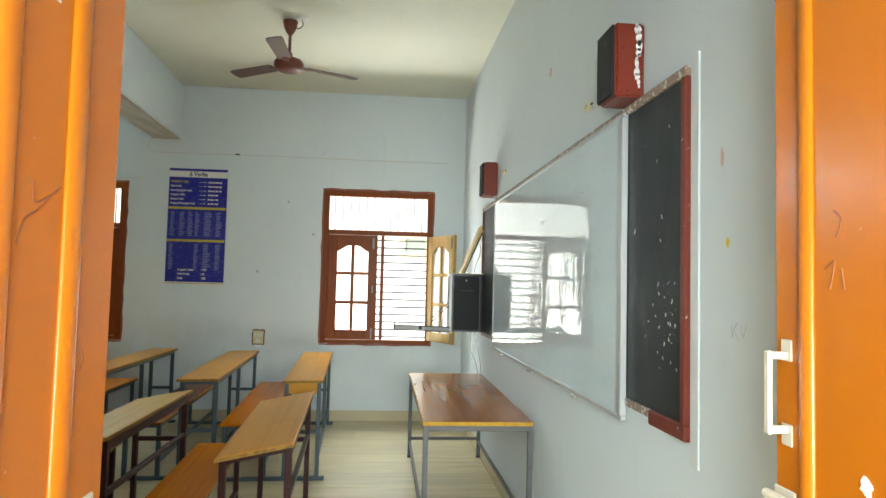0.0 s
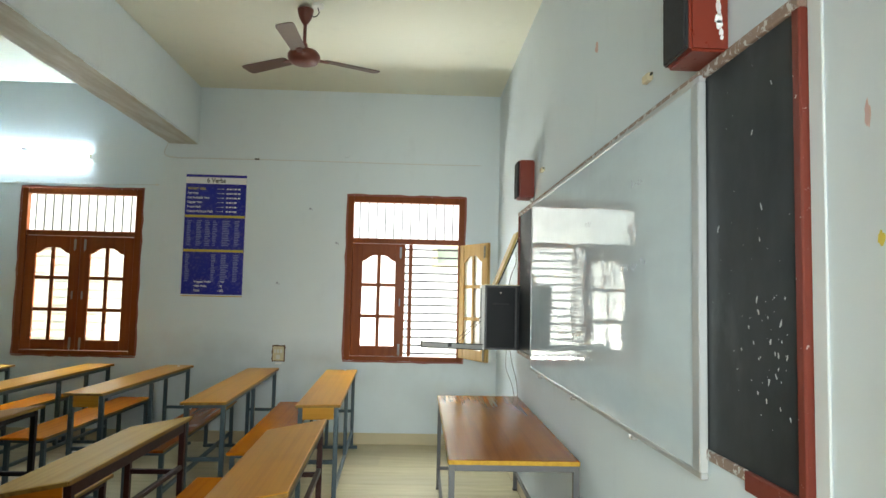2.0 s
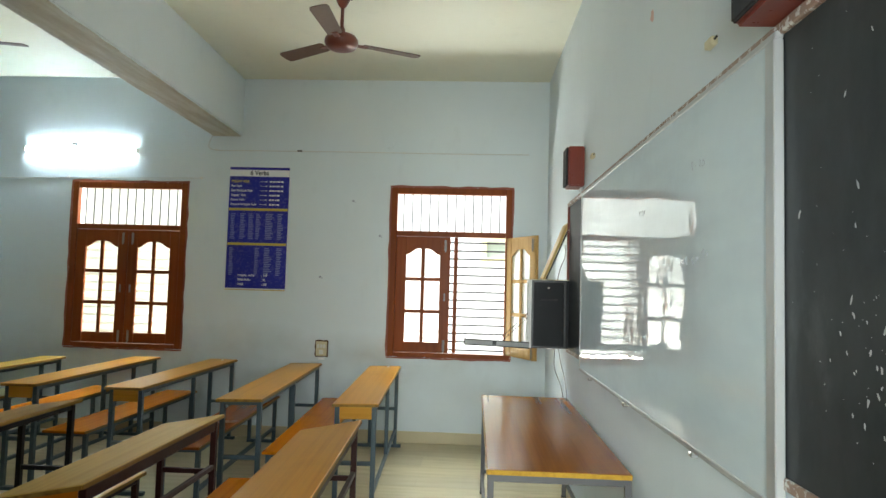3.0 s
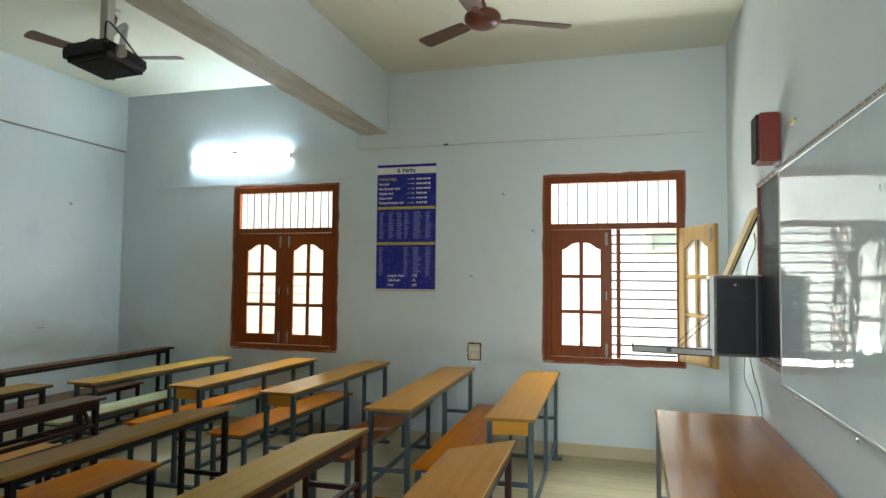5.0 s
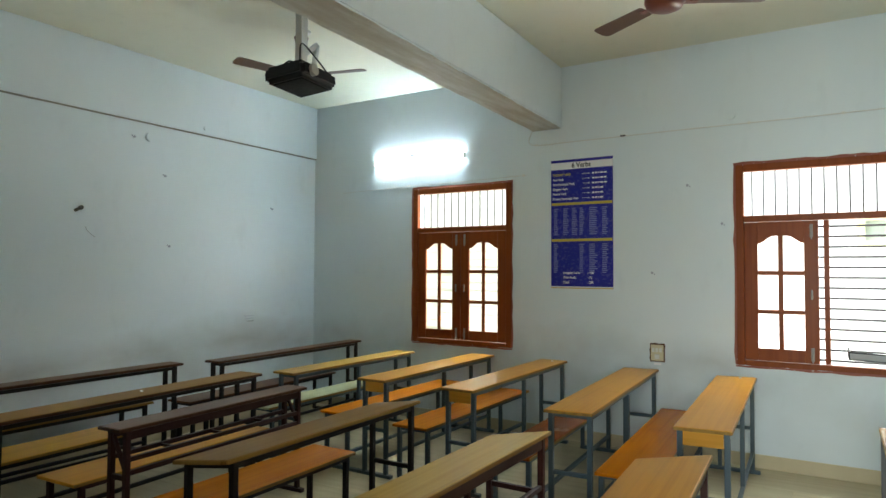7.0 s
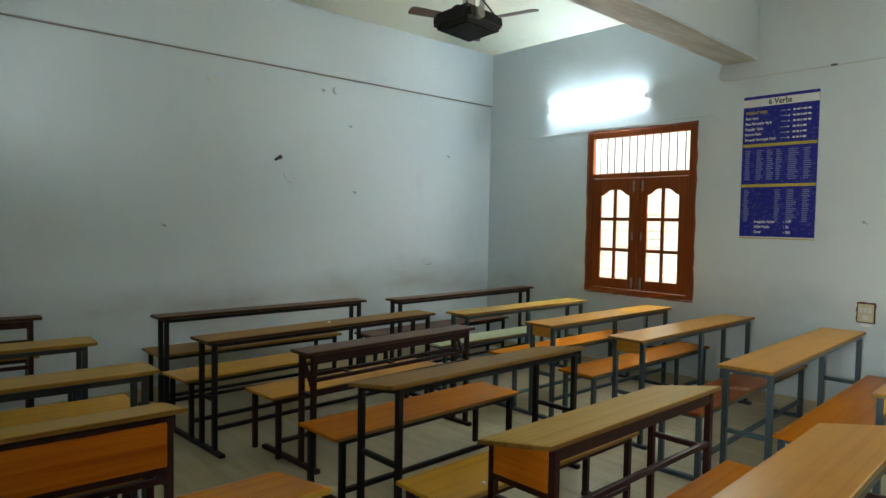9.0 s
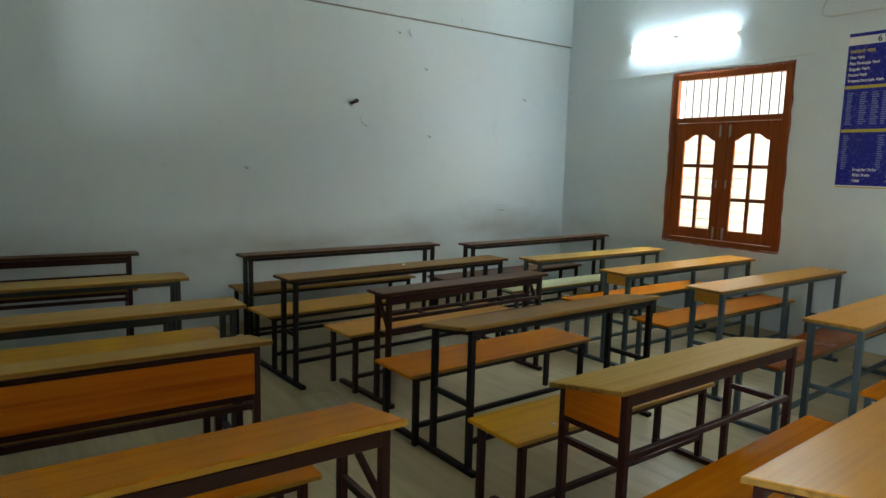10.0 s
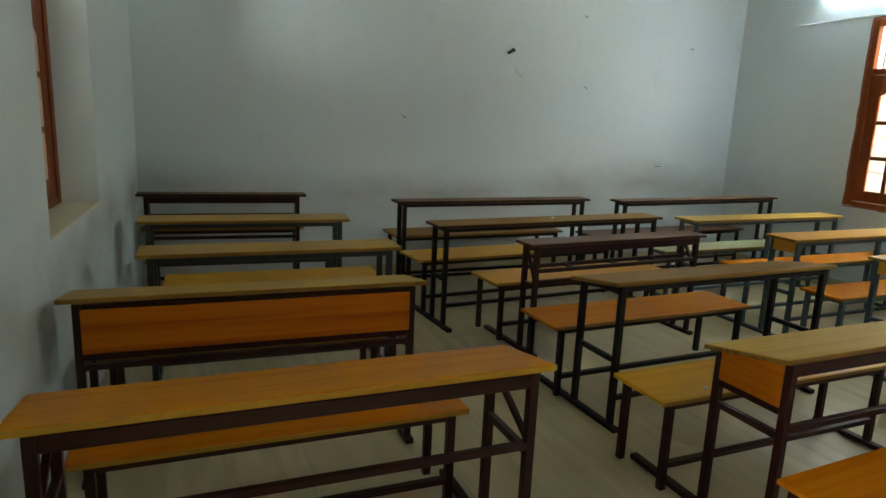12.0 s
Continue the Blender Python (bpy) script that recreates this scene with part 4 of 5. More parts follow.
def poster():
    x0, x1, z0, z1 = -1.742, -1.105, 1.500, 2.795
    t = thing("verb_poster", ((x0 + x1) / 2, N, z0), "tall blue poster of verb tables with white heading", "poster")
    y = N - 0.002
    one("sheet", POSTER_BLUE, [(x0, x1, y - 0.004, y, z0, z1)], t)
    one("heading_band", POSTER_WHITE, [(x0, x1, y - 0.0052, y - 0.0042, z1 - 0.098, z1 - 0.028)], t, "white heading band")
    one("foot_band", POSTER_YELLOW, [(x0, x1, y - 0.0052, y - 0.0042, z0, z0 + 0.008)], t, "yellow foot line")
    one("foot_line", POSTER_WHITE, [(x0, x1, y - 0.0052, y - 0.0042, z0 + 0.009, z0 + 0.02)], t, "white foot line")
    for z in (z1 - 0.46, z1 - 0.825):
        one("yellow_band", POSTER_YELLOW, [(x0 + 0.006, x1 - 0.006, y - 0.0052, y - 0.0042, z, z + 0.026)], t, "yellow dividing band")
    face = Matrix.Rotation(radians(90), 4, "X")

    def line(words, x, z, size, material, align="LEFT", stretch=1.0):
        lettering("lettering", words, size, Matrix.Translation((x, y - 0.0058, z)) @ face, material, t, align, stretch)
    line("6 Verbs", (x0 + x1) / 2 + 0.0, z1 - 0.063, 0.07, POSTER_INK, "CENTER", 0.9)
    rows = ("PRESENT VERB", "Past Verb", "Past Participle Verb", "Singular Verb", "Future Verb", "Present Participle Verb")
    for k, words in enumerate(rows):
        z = z1 - 0.152 - k * 0.0485
        line(words, x0 + 0.022, z, 0.034, POSTER_YELLOW if k == 0 else POSTER_WHITE, "LEFT", 0.85)
        one("arrow", POSTER_WHITE, [(x0 + 0.33, x0 + 0.40, y - 0.0056, y - 0.0046, z - 0.0015, z + 0.0015), (x0 + 0.388, x0 + 0.402, y - 0.0057, y - 0.0047, z - 0.005, z + 0.005)], t)
        n = (3, 3, 3, 2, 2, 2)[k]
        xx = x0 + 0.43
        for w in (0.022, 0.022, 0.010, 0.030, 0.026)[:n + 2]:
            one("text_bar", POSTER_WHITE, [(xx, xx + w, y - 0.0056, y - 0.0046, z - 0.008, z + 0.008)], t)
            xx += w + 0.009
    rnd = random.Random(2)
    for top, n in ((z1 - 0.49, 15), (z1 - 0.85, 16)):
        bm = bmesh.new()
        for r in range(n):
            z = top - 0.005 - r * 0.0185
            for c, (cx, cw) in enumerate(((0.03, 0.05), (0.13, 0.06), (0.22, 0.06), (0.30, 0.05), (0.40, 0.085), (0.53, 0.06))):
                if n == 16 and c in (1, 2):
                    continue
                w = cw * rnd.uniform(0.6, 1.0)
                box(bm, x0 + cx, x0 + cx + w, y - 0.0052, y - 0.0044, z - 0.0045, z + 0.0035)
        tagged(part("print_block", bm, POSTER_PALE, t), "rows of tiny pale print", kind="stuff")
    for k, (a, b) in enumerate((("Irregular Verbs", ": 118"), ("With Prefix", ": 76"), ("Total", ": 205"))):
        line(a, x0 + 0.13, z0 + 0.155 - k * 0.047, 0.034, POSTER_WHITE, "LEFT", 0.85)
        line(b, x0 + 0.385, z0 + 0.155 - k * 0.047, 0.034, POSTER_WHITE, "LEFT", 0.85)


poster()


def switch_board():
    x0, x1, z0, z1 = -0.757, -0.632, 0.842, 1.0
    t = thing("switch_board", ((x0 + x1) / 2, N, z0), "yellowed electric switch board with dirty edges", "switch board")
    one("back_plate", BROWN, [(x0 - 0.004, x1 + 0.004, N - 0.010, N - 0.001, z0 - 0.004, z1 + 0.004)], t, "dark wooden back plate", 0.002)
    rnd = random.Random(17)
    bm = bmesh.new()
    edge = [(x0 + u * (x1 - x0), z1 + rnd.uniform(0.0, 0.010)) for u in (0, 0.2, 0.4, 0.6, 0.8, 1)]
    edge += [(x1 + rnd.uniform(0.0, 0.012), z1 - u * (z1 - z0)) for u in (0.1, 0.35, 0.6, 0.85)]
    edge += [(x1 - u * (x1 - x0), z0 - rnd.uniform(0.0, 0.010)) for u in (0, 0.25, 0.5, 0.75, 1)]
    edge += [(x0 - rnd.uniform(0.0, 0.012), z0 + u * (z1 - z0)) for u in (0.15, 0.4, 0.65, 0.9)]
    plate(bm, edge, N - 0.004, N - 0.0005)
    part("stain", bm, BROWN_EDGE, t, "dark ragged stain round the plate")
    one("smear", POSTER_WHITE, [(x0 + 0.03, x1 - 0.03, N - 0.002, N - 0.0004, z0 - 0.035, z0 - 0.014)], t, "smear of white filler under the plate", 0.0005)
    one("plate", CREAM_PLASTIC, [(x0 + 0.006, x1 - 0.006, N - 0.022, N - 0.010, z0 + 0.006, z1 - 0.006)], t, bevel=0.003)
    for k in range(3):
        one("switch", WHITE_PLASTIC, [(x0 + 0.018 + k * 0.032, x0 + 0.042 + k * 0.032, N - 0.030, N - 0.022, z0 + 0.085, z0 + 0.125)], t, bevel=0.002)
    one("socket", WHITE_PLASTIC, [(x0 + 0.04, x0 + 0.085, N - 0.028, N - 0.022, z0 + 0.022, z0 + 0.067)], t, bevel=0.003)


switch_board()


def conduits():
    t = thing("surface_cable", (-0.3, N, 2.97), "thin white cable clipped along the wall", "cable")
    tube_curve("cable", [(-1.955, N - 0.006, 3.12), (-1.955, N - 0.006, 2.982), (-1.5, N - 0.006, 2.972), (-0.5, N - 0.006, 2.975), (0.6, N - 0.006, 2.972), (1.4, N - 0.006, 2.976)], 0.005, CABLE_WHITE, t)
    for x in (-1.9, -1.0, 0.1, 0.8):
        one("clip", WHITE_PLASTIC, [(x - 0.01, x + 0.01, N - 0.013, N - 0.0005, 2.964, 2.984)], t)
    one("joint", GREY, [(-1.03, -0.98, N - 0.018, N - 0.0005, 2.968, 2.986)], t, "taped cable joint", 0.004)
    t = thing("surface_cable", (-3.9, N, 2.63), "thin white cable above the window", "cable")
    tube_curve("cable", [(-4.5, N - 0.003, 2.630), (-4.0, N - 0.003, 2.640), (-3.45, N - 0.003, 2.652), (-2.8, N - 0.003, 2.658), (-2.1, N - 0.003, 2.670), (-2.02, N - 0.003, 2.672)], 0.0035, CABLE_WHITE, t)
    for x in (-3.5, -2.05):
        one("clip", WHITE_PLASTIC, [(x - 0.012, x + 0.012, N - 0.010, N - 0.0005, 2.645 if x < -3 else 2.660, 2.667 if x < -3 else 2.682)], t)
    bm = bmesh.new()
    rod(bm, (-0.05, N, 3.06), (-0.05, N - 0.03, 3.06), 0.04, 18)
    tagged(part("junction_cap", bm, WALL), "round junction cap painted over", "junction box")
    for y, z in ((5.65, 2.955), (6.28, 3.16)):
        bm = bmesh.new()
        rod(bm, (W if z < 3.1 else W + 0.02, y, z), (W + 0.03 if z < 3.1 else W + 0.045, y, z), 0.04 if z < 3.1 else 0.02, 18)
        tagged(part("junction_cap", bm, WALL), "round junction cap painted over", "junction box")


conduits()


def wall_pegs():
    t = thing("wall_peg", (W, 4.96, 2.19), "black peg sticking from wall with cracked plaster", "peg")
    bm = bmesh.new()
    rod(bm, (W, 4.96, 2.185), (W + 0.06, 4.975, 2.205), 0.014, 10)
    rod(bm, (W + 0.055, 4.973, 2.203), (W + 0.075, 4.978, 2.21), 0.02, 10)
    part("peg", bm, BLACK_PLASTIC, t)
    tube_curve("crack", [(W + 0.001, 5.05, 2.05), (W + 0.001, 5.08, 2.0), (W + 0.001, 5.14, 1.96)], 0.0015, GREY, t)
    rnd = random.Random(3)
    for y, z in ((5.5, 2.935), (5.84, 2.60), (7.27, 2.39), (4.3, 2.86), (3.2, 1.54), (3.9, 1.53), (5.9, 1.9)):
        bm = bmesh.new()
        rod(bm, (W - 0.001, y, z), (W + 0.012, y, z), 0.012, 7)
        rod(bm, (W - 0.001, y - 0.02, z + 0.01), (W + 0.005, y - 0.02, z + 0.01), 0.008, 6)
        tagged(part("wall_plug", bm, PENCIL if rnd.random() < 0.6 else WHITE_PLASTIC), "old plugged hole in the plaster", "wall plug")
    t = thing("wall_note", (W, 6.95, 1.1), "three short pencilled lines on plaster", "wall mark")
    for k in range(3):
        tube_curve("line", [(W + 0.001, 6.87 + 0.02 * k, 1.15 - 0.03 * k), (W + 0.001, 6.95, 1.15 - 0.03 * k), (W + 0.001, 7.01, 1.152 - 0.03 * k)], 0.002 + 0.001 * (k == 2), PENCIL if k < 2 else GREY, t)


for dx, dz in ((-0.13, 2.10), (-0.74, 1.66), (-0.42, 2.46), (1.33, 1.45)):
    bm = bmesh.new()
    rod(bm, (dx, N + 0.002, dz), (dx, N - 0.0015, dz), 0.013, 7)
    rod(bm, (dx + 0.02, N + 0.002, dz - 0.012), (dx + 0.02, N - 0.001, dz - 0.012), 0.007, 6)
    tagged(part("wall_chip", bm, PENCIL), "small chipped spot in the plaster", "wall mark")
wall_pegs()


def tube_light():
    t = thing("tube_light", (-3.37, N, 2.95), "lit cool-white fluorescent tube in white batten", "tube light")
    x0, x1, z = -3.98, -2.76, 2.945
    one("batten", WHITE_PLASTIC, [(x0 + 0.03, x1 - 0.03, N - 0.012, N - 0.001, z - 0.02, z + 0.02)], t, bevel=0.003)
    for x in (x0, x1):
        one("end_holder", WHITE_PLASTIC, [(x - 0.012, x + 0.012, N - 0.050, N - 0.001, z - 0.022, z + 0.03)], t, bevel=0.003)
    bm = bmesh.new()
    rod(bm, (x0 + 0.012, N - 0.032, z), (x1 - 0.012, N - 0.032, z), 0.013, 16)
    part("tube", bm, TUBE, t, "glowing tube")
    one("starter", GREY, [(-3.46, -3.42, N - 0.055, N - 0.001, z + 0.045, z + 0.075)], t, "small grey starter", 0.004)


tube_light()


def fan(x, y, z, turn, label):
    t = thing("ceiling_fan", (x, y, C), label, "ceiling fan", "ceiling fans")
    bm = bmesh.new()
    lathe(bm, [(0.006, 0.0), (0.03, 0.03), (0.05, 0.07), (0.062, 0.12), (0.062, 0.128)], (x, y, C - 0.15))
    part("canopy", bm, FAN_RED, t, smooth=True)
    bm = bmesh.new()
    rod(bm, (x, y, z + 0.05), (x, y, C - 0.14), 0.013, 12)
    part("down_rod", bm, FAN_RED, t, smooth=True)
    bm = bmesh.new()
    lathe(bm, [(0.02, -0.062), (0.07, -0.06), (0.105, -0.045), (0.122, -0.015), (0.122, 0.012), (0.105, 0.036), (0.07, 0.05), (0.03, 0.062), (0.022, 0.10)], (x, y, z), 32)
    part("motor", bm, FAN_RED, t, smooth=True)
    for k in range(3):
        a = turn + k * 120
        m = pose(x, y, z - 0.01, 0, 0, a)
        bm = bmesh.new()
        box(bm, 0.10, 0.20, -0.022, 0.022, -0.004, 0.004, 0.002, m)
        part("blade_iron", bm, FAN_RED, t)
        bm = bmesh.new()
        pts = [(0.16, -0.050), (0.18, -0.058), (0.58, -0.068), (0.605, -0.06), (0.615, -0.03), (0.615, 0.03), (0.605, 0.055), (0.58, 0.062), (0.18, 0.050), (0.16, 0.04)]
        plate(bm, pts, -0.003, 0.003, "z")
        bmesh.ops.transform(bm, matrix=m @ pose(0, 0, 0.006, 10, 0, 0), verts=bm.verts[:])
        part("blade", bm, FAN_BLADE, t)
    bm = bmesh.new()
    rod(bm, (x + 0.10, y - 0.05, C - 0.001), (x + 0.10, y - 0.05, C - 0.025), 0.045, 16)
    part("ceiling_rose", bm, WHITE_PLASTIC, t, "white plastic ceiling rose")
    tube_curve("lead", [(x + 0.10, y - 0.05, C - 0.025), (x + 0.11, y - 0.05, C - 0.07), (x + 0.07, y - 0.03, C - 0.09), (x + 0.03, y - 0.01, C - 0.06)], 0.004, CABLE, t)


fan(-0.15, 5.93, 3.355, 268, "brown-red three-blade ceiling fan hung from the ceiling")
fan(-3.27, 5.97, 3.385, 15, "brown three-blade ceiling fan behind the projector")


def projector():
    x, y, z = -2.13, 4.80, 2.868
    t = thing("projector", (x, y, C), "black ceiling projector on white pole bracket", "projector")
    m = pose(x, y, z, 0, -6, 8)
    bm = bmesh.new()
    box(bm, -0.15, 0.15, -0.19, 0.19, -0.05, 0.055, 0.028, m, seg=3)
    part("body", bm, BLACK_PLASTIC, t, smooth=False)
    bm = bmesh.new()
    box(bm, -0.11, 0.11, -0.15, 0.15, -0.055, -0.049, 0.003, m)
    part("underside", bm, BOX_BLACK, t, "black underside cover")
    bm = bmesh.new()
    a = m @ Vector((0.145, -0.09, 0.0))
    b = m @ Vector((0.172, -0.09, 0.0))
    rod(bm, a, b, 0.036, 20)
    part("lens", bm, CHROME, t, "dark lens ring")
    one("pole", WHITE_PLASTIC, [(x - 0.029, x + 0.029, y - 0.029, y + 0.029, z + 0.08, C - 0.012)], t, "white square steel pole", 0.004)
    one("ceiling_plate", WHITE_PLASTIC, [(x - 0.07, x + 0.07, y - 0.07, y + 0.07, C - 0.012, C - 0.001)], t, bevel=0.003)
    bm = bmesh.new()
    box(bm, x - 0.07, x + 0.07, y - 0.09, y + 0.09, z + 0.062, z + 0.082, 0.004)
    beam_bar(bm, (x, y + 0.02, z + 0.16), (x + 0.01, y + 0.13, z + 0.26), 0.03, 0.03, 0.003)
    beam_bar(bm, (x + 0.01, y + 0.13, z + 0.26), (x + 0.02, y + 0.09, z + 0.07), 0.03, 0.03, 0.003)
    part("bracket", bm, WHITE_PLASTIC, t, "white bracket arms")
    tube_curve("cable", [(x - 0.10, y - 0.10, z + 0.05), (x - 0.05, y - 0.06, z + 0.11), (x + 0.01, y - 0.03, z + 0.10), (x + 0.025, y - 0.025, z + 0.22), (x + 0.05, y + 0.08, z + 0.15), (x + 0.08, y + 0.17, z + 0.06)], 0.005, CABLE, t)
    tube_curve("cable", [(x - 0.02, y - 0.02, z + 0.55), (x - 0.14, y - 0.10, z + 0.58), (x - 0.22, y - 0.16, z + 0.68), (x - 0.26, y - 0.19, C - 0.05)], 0.005, GREY, t)


projector()
tagged(one("ceiling_socket", OUT_GREY, [(-2.50, -2.36, 4.51, 4.63, C - 0.055, C - 0.001)], bevel=0.006), "small grey socket box on the ceiling", "socket")


def teacher_table():
    x0, x1, y0, y1, z = 0.945, 1.605, 4.38, 6.475, 0.75
    t = thing("teacher_table", ((x0 + x1) / 2, (y0 + y1) / 2, 0), "long table with glossy brown veneer top on grey steel frame", "table")
    one("tabletop", TEAK, [(x0, x1, y0, y1, z - 0.022, z)], t, bevel=0.003)
    one("edge_strip", EDGE, [(x0 + 0.001, x1 - 0.001, y0 - 0.004, y0 - 0.0005, z - 0.023, z - 0.002)], t, "pale worn edge strip")
    one("edge_strip", EDGE, [(x0 - 0.004, x0 - 0.0005, y0, y1, z - 0.023, z - 0.002)], t, "pale worn edge strip")
    s = 0.03
    for a in (x0 + 0.002, x1 - s - 0.002):
        for b in (y0 + 0.004, y1 - s - 0.004):
            one("leg", GREY, [(a, a + s, b, b + s, 0.008, z - 0.024)], t, bevel=0.002)
            one("foot", BLACK_PLASTIC, [(a - 0.003, a + s + 0.003, b - 0.003, b + s + 0.003, 0, 0.012)], t, bevel=0.002)
    for b in (y0 + 0.004, y1 - s - 0.004):
        one("apron_rail", GREY, [(x0 + s + 0.002, x1 - s - 0.002, b, b + s, z - 0.056, z - 0.024)], t, bevel=0.002)
    for a in (x0 + 0.002, x1 - s - 0.002):
        one("apron_rail", GREY, [(a, a + s, y0 + s + 0.004, y1 - s - 0.004, z - 0.056, z - 0.024)], t, bevel=0.002)
        one("foot_rail", GREY, [(a + 0.004, a + s - 0.004, y0 + s + 0.004, y1 - s - 0.004, 0.13, 0.152)], t, bevel=0.002)
    one("foot_rail", GREY, [(x0 + s, x1 - s, y1 - s, y1 - s + 0.022, 0.155, 0.18)], t, bevel=0.002)


teacher_table()

# ---- pupils' desks, each with its bench on common floor runners ----


def desk(xe, xw, y0, y1, ze, zw, steel, top, bench, label, ends="", front=False, bench_dx=0.10, bench_d=0.30, bench_y=(0.0, 0.0), bench_z=0.45, seat_edge=True, low_rail=0.16, shelf=False, brace=True, edge=None, turn=0.0, run=0.03):
    edge = edge or (BROWN_EDGE if top is BROWN else EDGE if top is HONEY else OLIVE_EDGE)
    seat_rim = BROWN_EDGE if bench is BROWN else EDGE if top is HONEY else OLIVE_EDGE
    end_z = 0.36
    if steel is MAROON:
        low_rail, end_z = 0.50, 0.47
    t = thing("school_desk", ((xe + xw) / 2, (y0 + y1) / 2, 0), label, "school desk", "pupils' desks with benches")
    s = 0.032
    th = 0.02
    # sloping top
    bm = bmesh.new()
    outline = [(xw, zw - th), (xe, ze - th), (xe, ze), (xw, zw)]
    plate(bm, outline, y0, y1)
    bmesh.ops.bevel(bm, geom=bm.edges[:], offset=0.0035, segments=1, affect="EDGES")
    part("tabletop", bm, top, t)
    bm = bmesh.new()
    plate(bm, [(xe + 0.0004, ze - th - 0.001), (xe + 0.004, ze - th - 0.001), (xe + 0.004, ze - 0.003), (xe + 0.0004, ze - 0.003)], y0 + 0.002, y1 - 0.002)
    part("edge_strip", bm, edge, t, "pale worn edging")
    for ya, yb in ((y0 - 0.004, y0 - 0.0004), (y1 + 0.0004, y1 + 0.004)):
        bm = bmesh.new()
        plate(bm, [(xw, zw - th), (xe, ze - th), (xe, ze - 0.003), (xw, zw - 0.003)], ya, yb)
        part("edge_strip", bm, edge, t, "pale worn edging")
    ins = 0.05
    legs_x = (xe - 0.012 - s, xw + 0.012)
    b1 = xw - bench_dx
    b0 = b1 - bench_d
    by0, by1 = y0 + bench_y[0], y1 + bench_y[1]
    slope = (ze - zw) / max(xe - xw, 0.01)
    for ye in (y0 + ins, y1 - ins - s):
        for lx in legs_x:
            zt = zw + slope * (lx - xw) - th - 0.001
            one("leg", steel, [(lx, lx + s, ye, ye + s, 0.028, zt)], t, bevel=0.002)
        bm = bmesh.new()
        za, zb = zw - th - 0.03, ze - th - 0.03
        plate(bm, [(xw + 0.012 + s, za + slope * (0.012 + s) - 0.0), (xe - 0.012 - s, zb - slope * (0.012 + s)), (xe - 0.012 - s, zb + 0.026 - slope * (0.012 + s)), (xw + 0.012 + s, za + 0.026 + slope * (0.012 + s))], ye + 0.003, ye + s - 0.003)
        part("end_rail", bm, steel, t)
        one("end_rail", steel, [(legs_x[1] + s, legs_x[0], ye + 0.004, ye + s - 0.004, end_z, end_z + 0.028)], t, bevel=0.002)
        if steel is MAROON and brace:
            bm = bmesh.new()
            beam_bar(bm, (legs_x[1] + s, ye + s / 2, zw - 0.06), (legs_x[0] + 0.004, ye + s / 2, end_z + 0.06), 0.02, 0.022, 0.002)
            part("brace", bm, steel, t)
        one("floor_runner", steel, [(b0 + 0.01, xe + run, ye - 0.004, ye + s + 0.004, 0.0, 0.028)], t, bevel=0.003)
    # long rails
    deep = 0.022 if steel is MAROON else 0.0
    for lx, zz in ((legs_x[0], ze - th - 0.034 - slope * 0.03), (legs_x[1], zw - th - 0.034 + slope * 0.01)):
        one("top_rail", steel, [(lx + 0.003, lx + s - 0.003, y0 + ins + s, y1 - ins - s, zz - deep, zz + 0.026)], t, bevel=0.002)
    one("foot_rail", steel, [(legs_x[0] + 0.003, legs_x[0] + s - 0.003, y0 + ins + s, y1 - ins - s, low_rail, low_rail + 0.026)], t, bevel=0.002)
    if steel is BLUE:
        one("middle_leg", steel, [(legs_x[0] + 0.001, legs_x[0] + s - 0.001, (y0 + y1) / 2 - s / 2, (y0 + y1) / 2 + s / 2, low_rail + 0.026, ze - th - 0.036 - slope * 0.03)], t, bevel=0.002)
    if shelf:
        for lx in legs_x:
            one("shelf_rail", steel, [(lx + 0.003, lx + s - 0.003, y0 + ins + s, y1 - ins - s, zw - 0.20, zw - 0.174)], t, bevel=0.002)
        for k in range(1, 4):
            ym = y0 + (y1 - y0) * k / 4
            one("shelf_bar", steel, [(legs_x[1] + s - 0.003, legs_x[0] + 0.003, ym - 0.01, ym + 0.01, zw - 0.197, zw - 0.18)], t, bevel=0.002)
    ends_at = {"s": (y0 + ins + 0.001, y0 + ins + 0.0025), "n": (y1 - ins - 0.0025, y1 - ins - 0.001)}
    for k in ends:
        ya, yb = ends_at[k]
        xa, xb = xw + 0.012 + s + 0.001, xe - 0.012 - s - 0.001
        lo_w, lo_e = (0.12, 0.17) if steel is MAROON else (0.085, 0.085)
        tw, te = zw + slope * (xa - xw) - th - 0.006, zw + slope * (xb - xw) - th - 0.006
        bm = bmesh.new()
        plate(bm, [(xa, tw - lo_w), (xb, te - lo_e), (xb, te), (xa, tw)], ya - 0.004, yb)
        part("end_panel", bm, PANEL_END if steel is MAROON else TAN_END, t, "wood-grain end panel")
        if steel is MAROON:
            bm = bmesh.new()
            plate(bm, [(xa, tw - lo_w - 0.027), (xb, te - lo_e - 0.027), (xb, te - lo_e - 0.001), (xa, tw - lo_w - 0.001)], ya - 0.002, yb + 0.012)
            part("panel_rail", bm, steel, t)
            for xx in (xa + 0.02, xb - 0.02):
                for zz in (tw - 0.02, tw - lo_w + 0.02):
                    bm = bmesh.new()
                    rod(bm, (xx, ya - 0.0025, zz), (xx, ya + 0.001, zz), 0.004, 8)
                    part("screw", bm, CHROME, t)
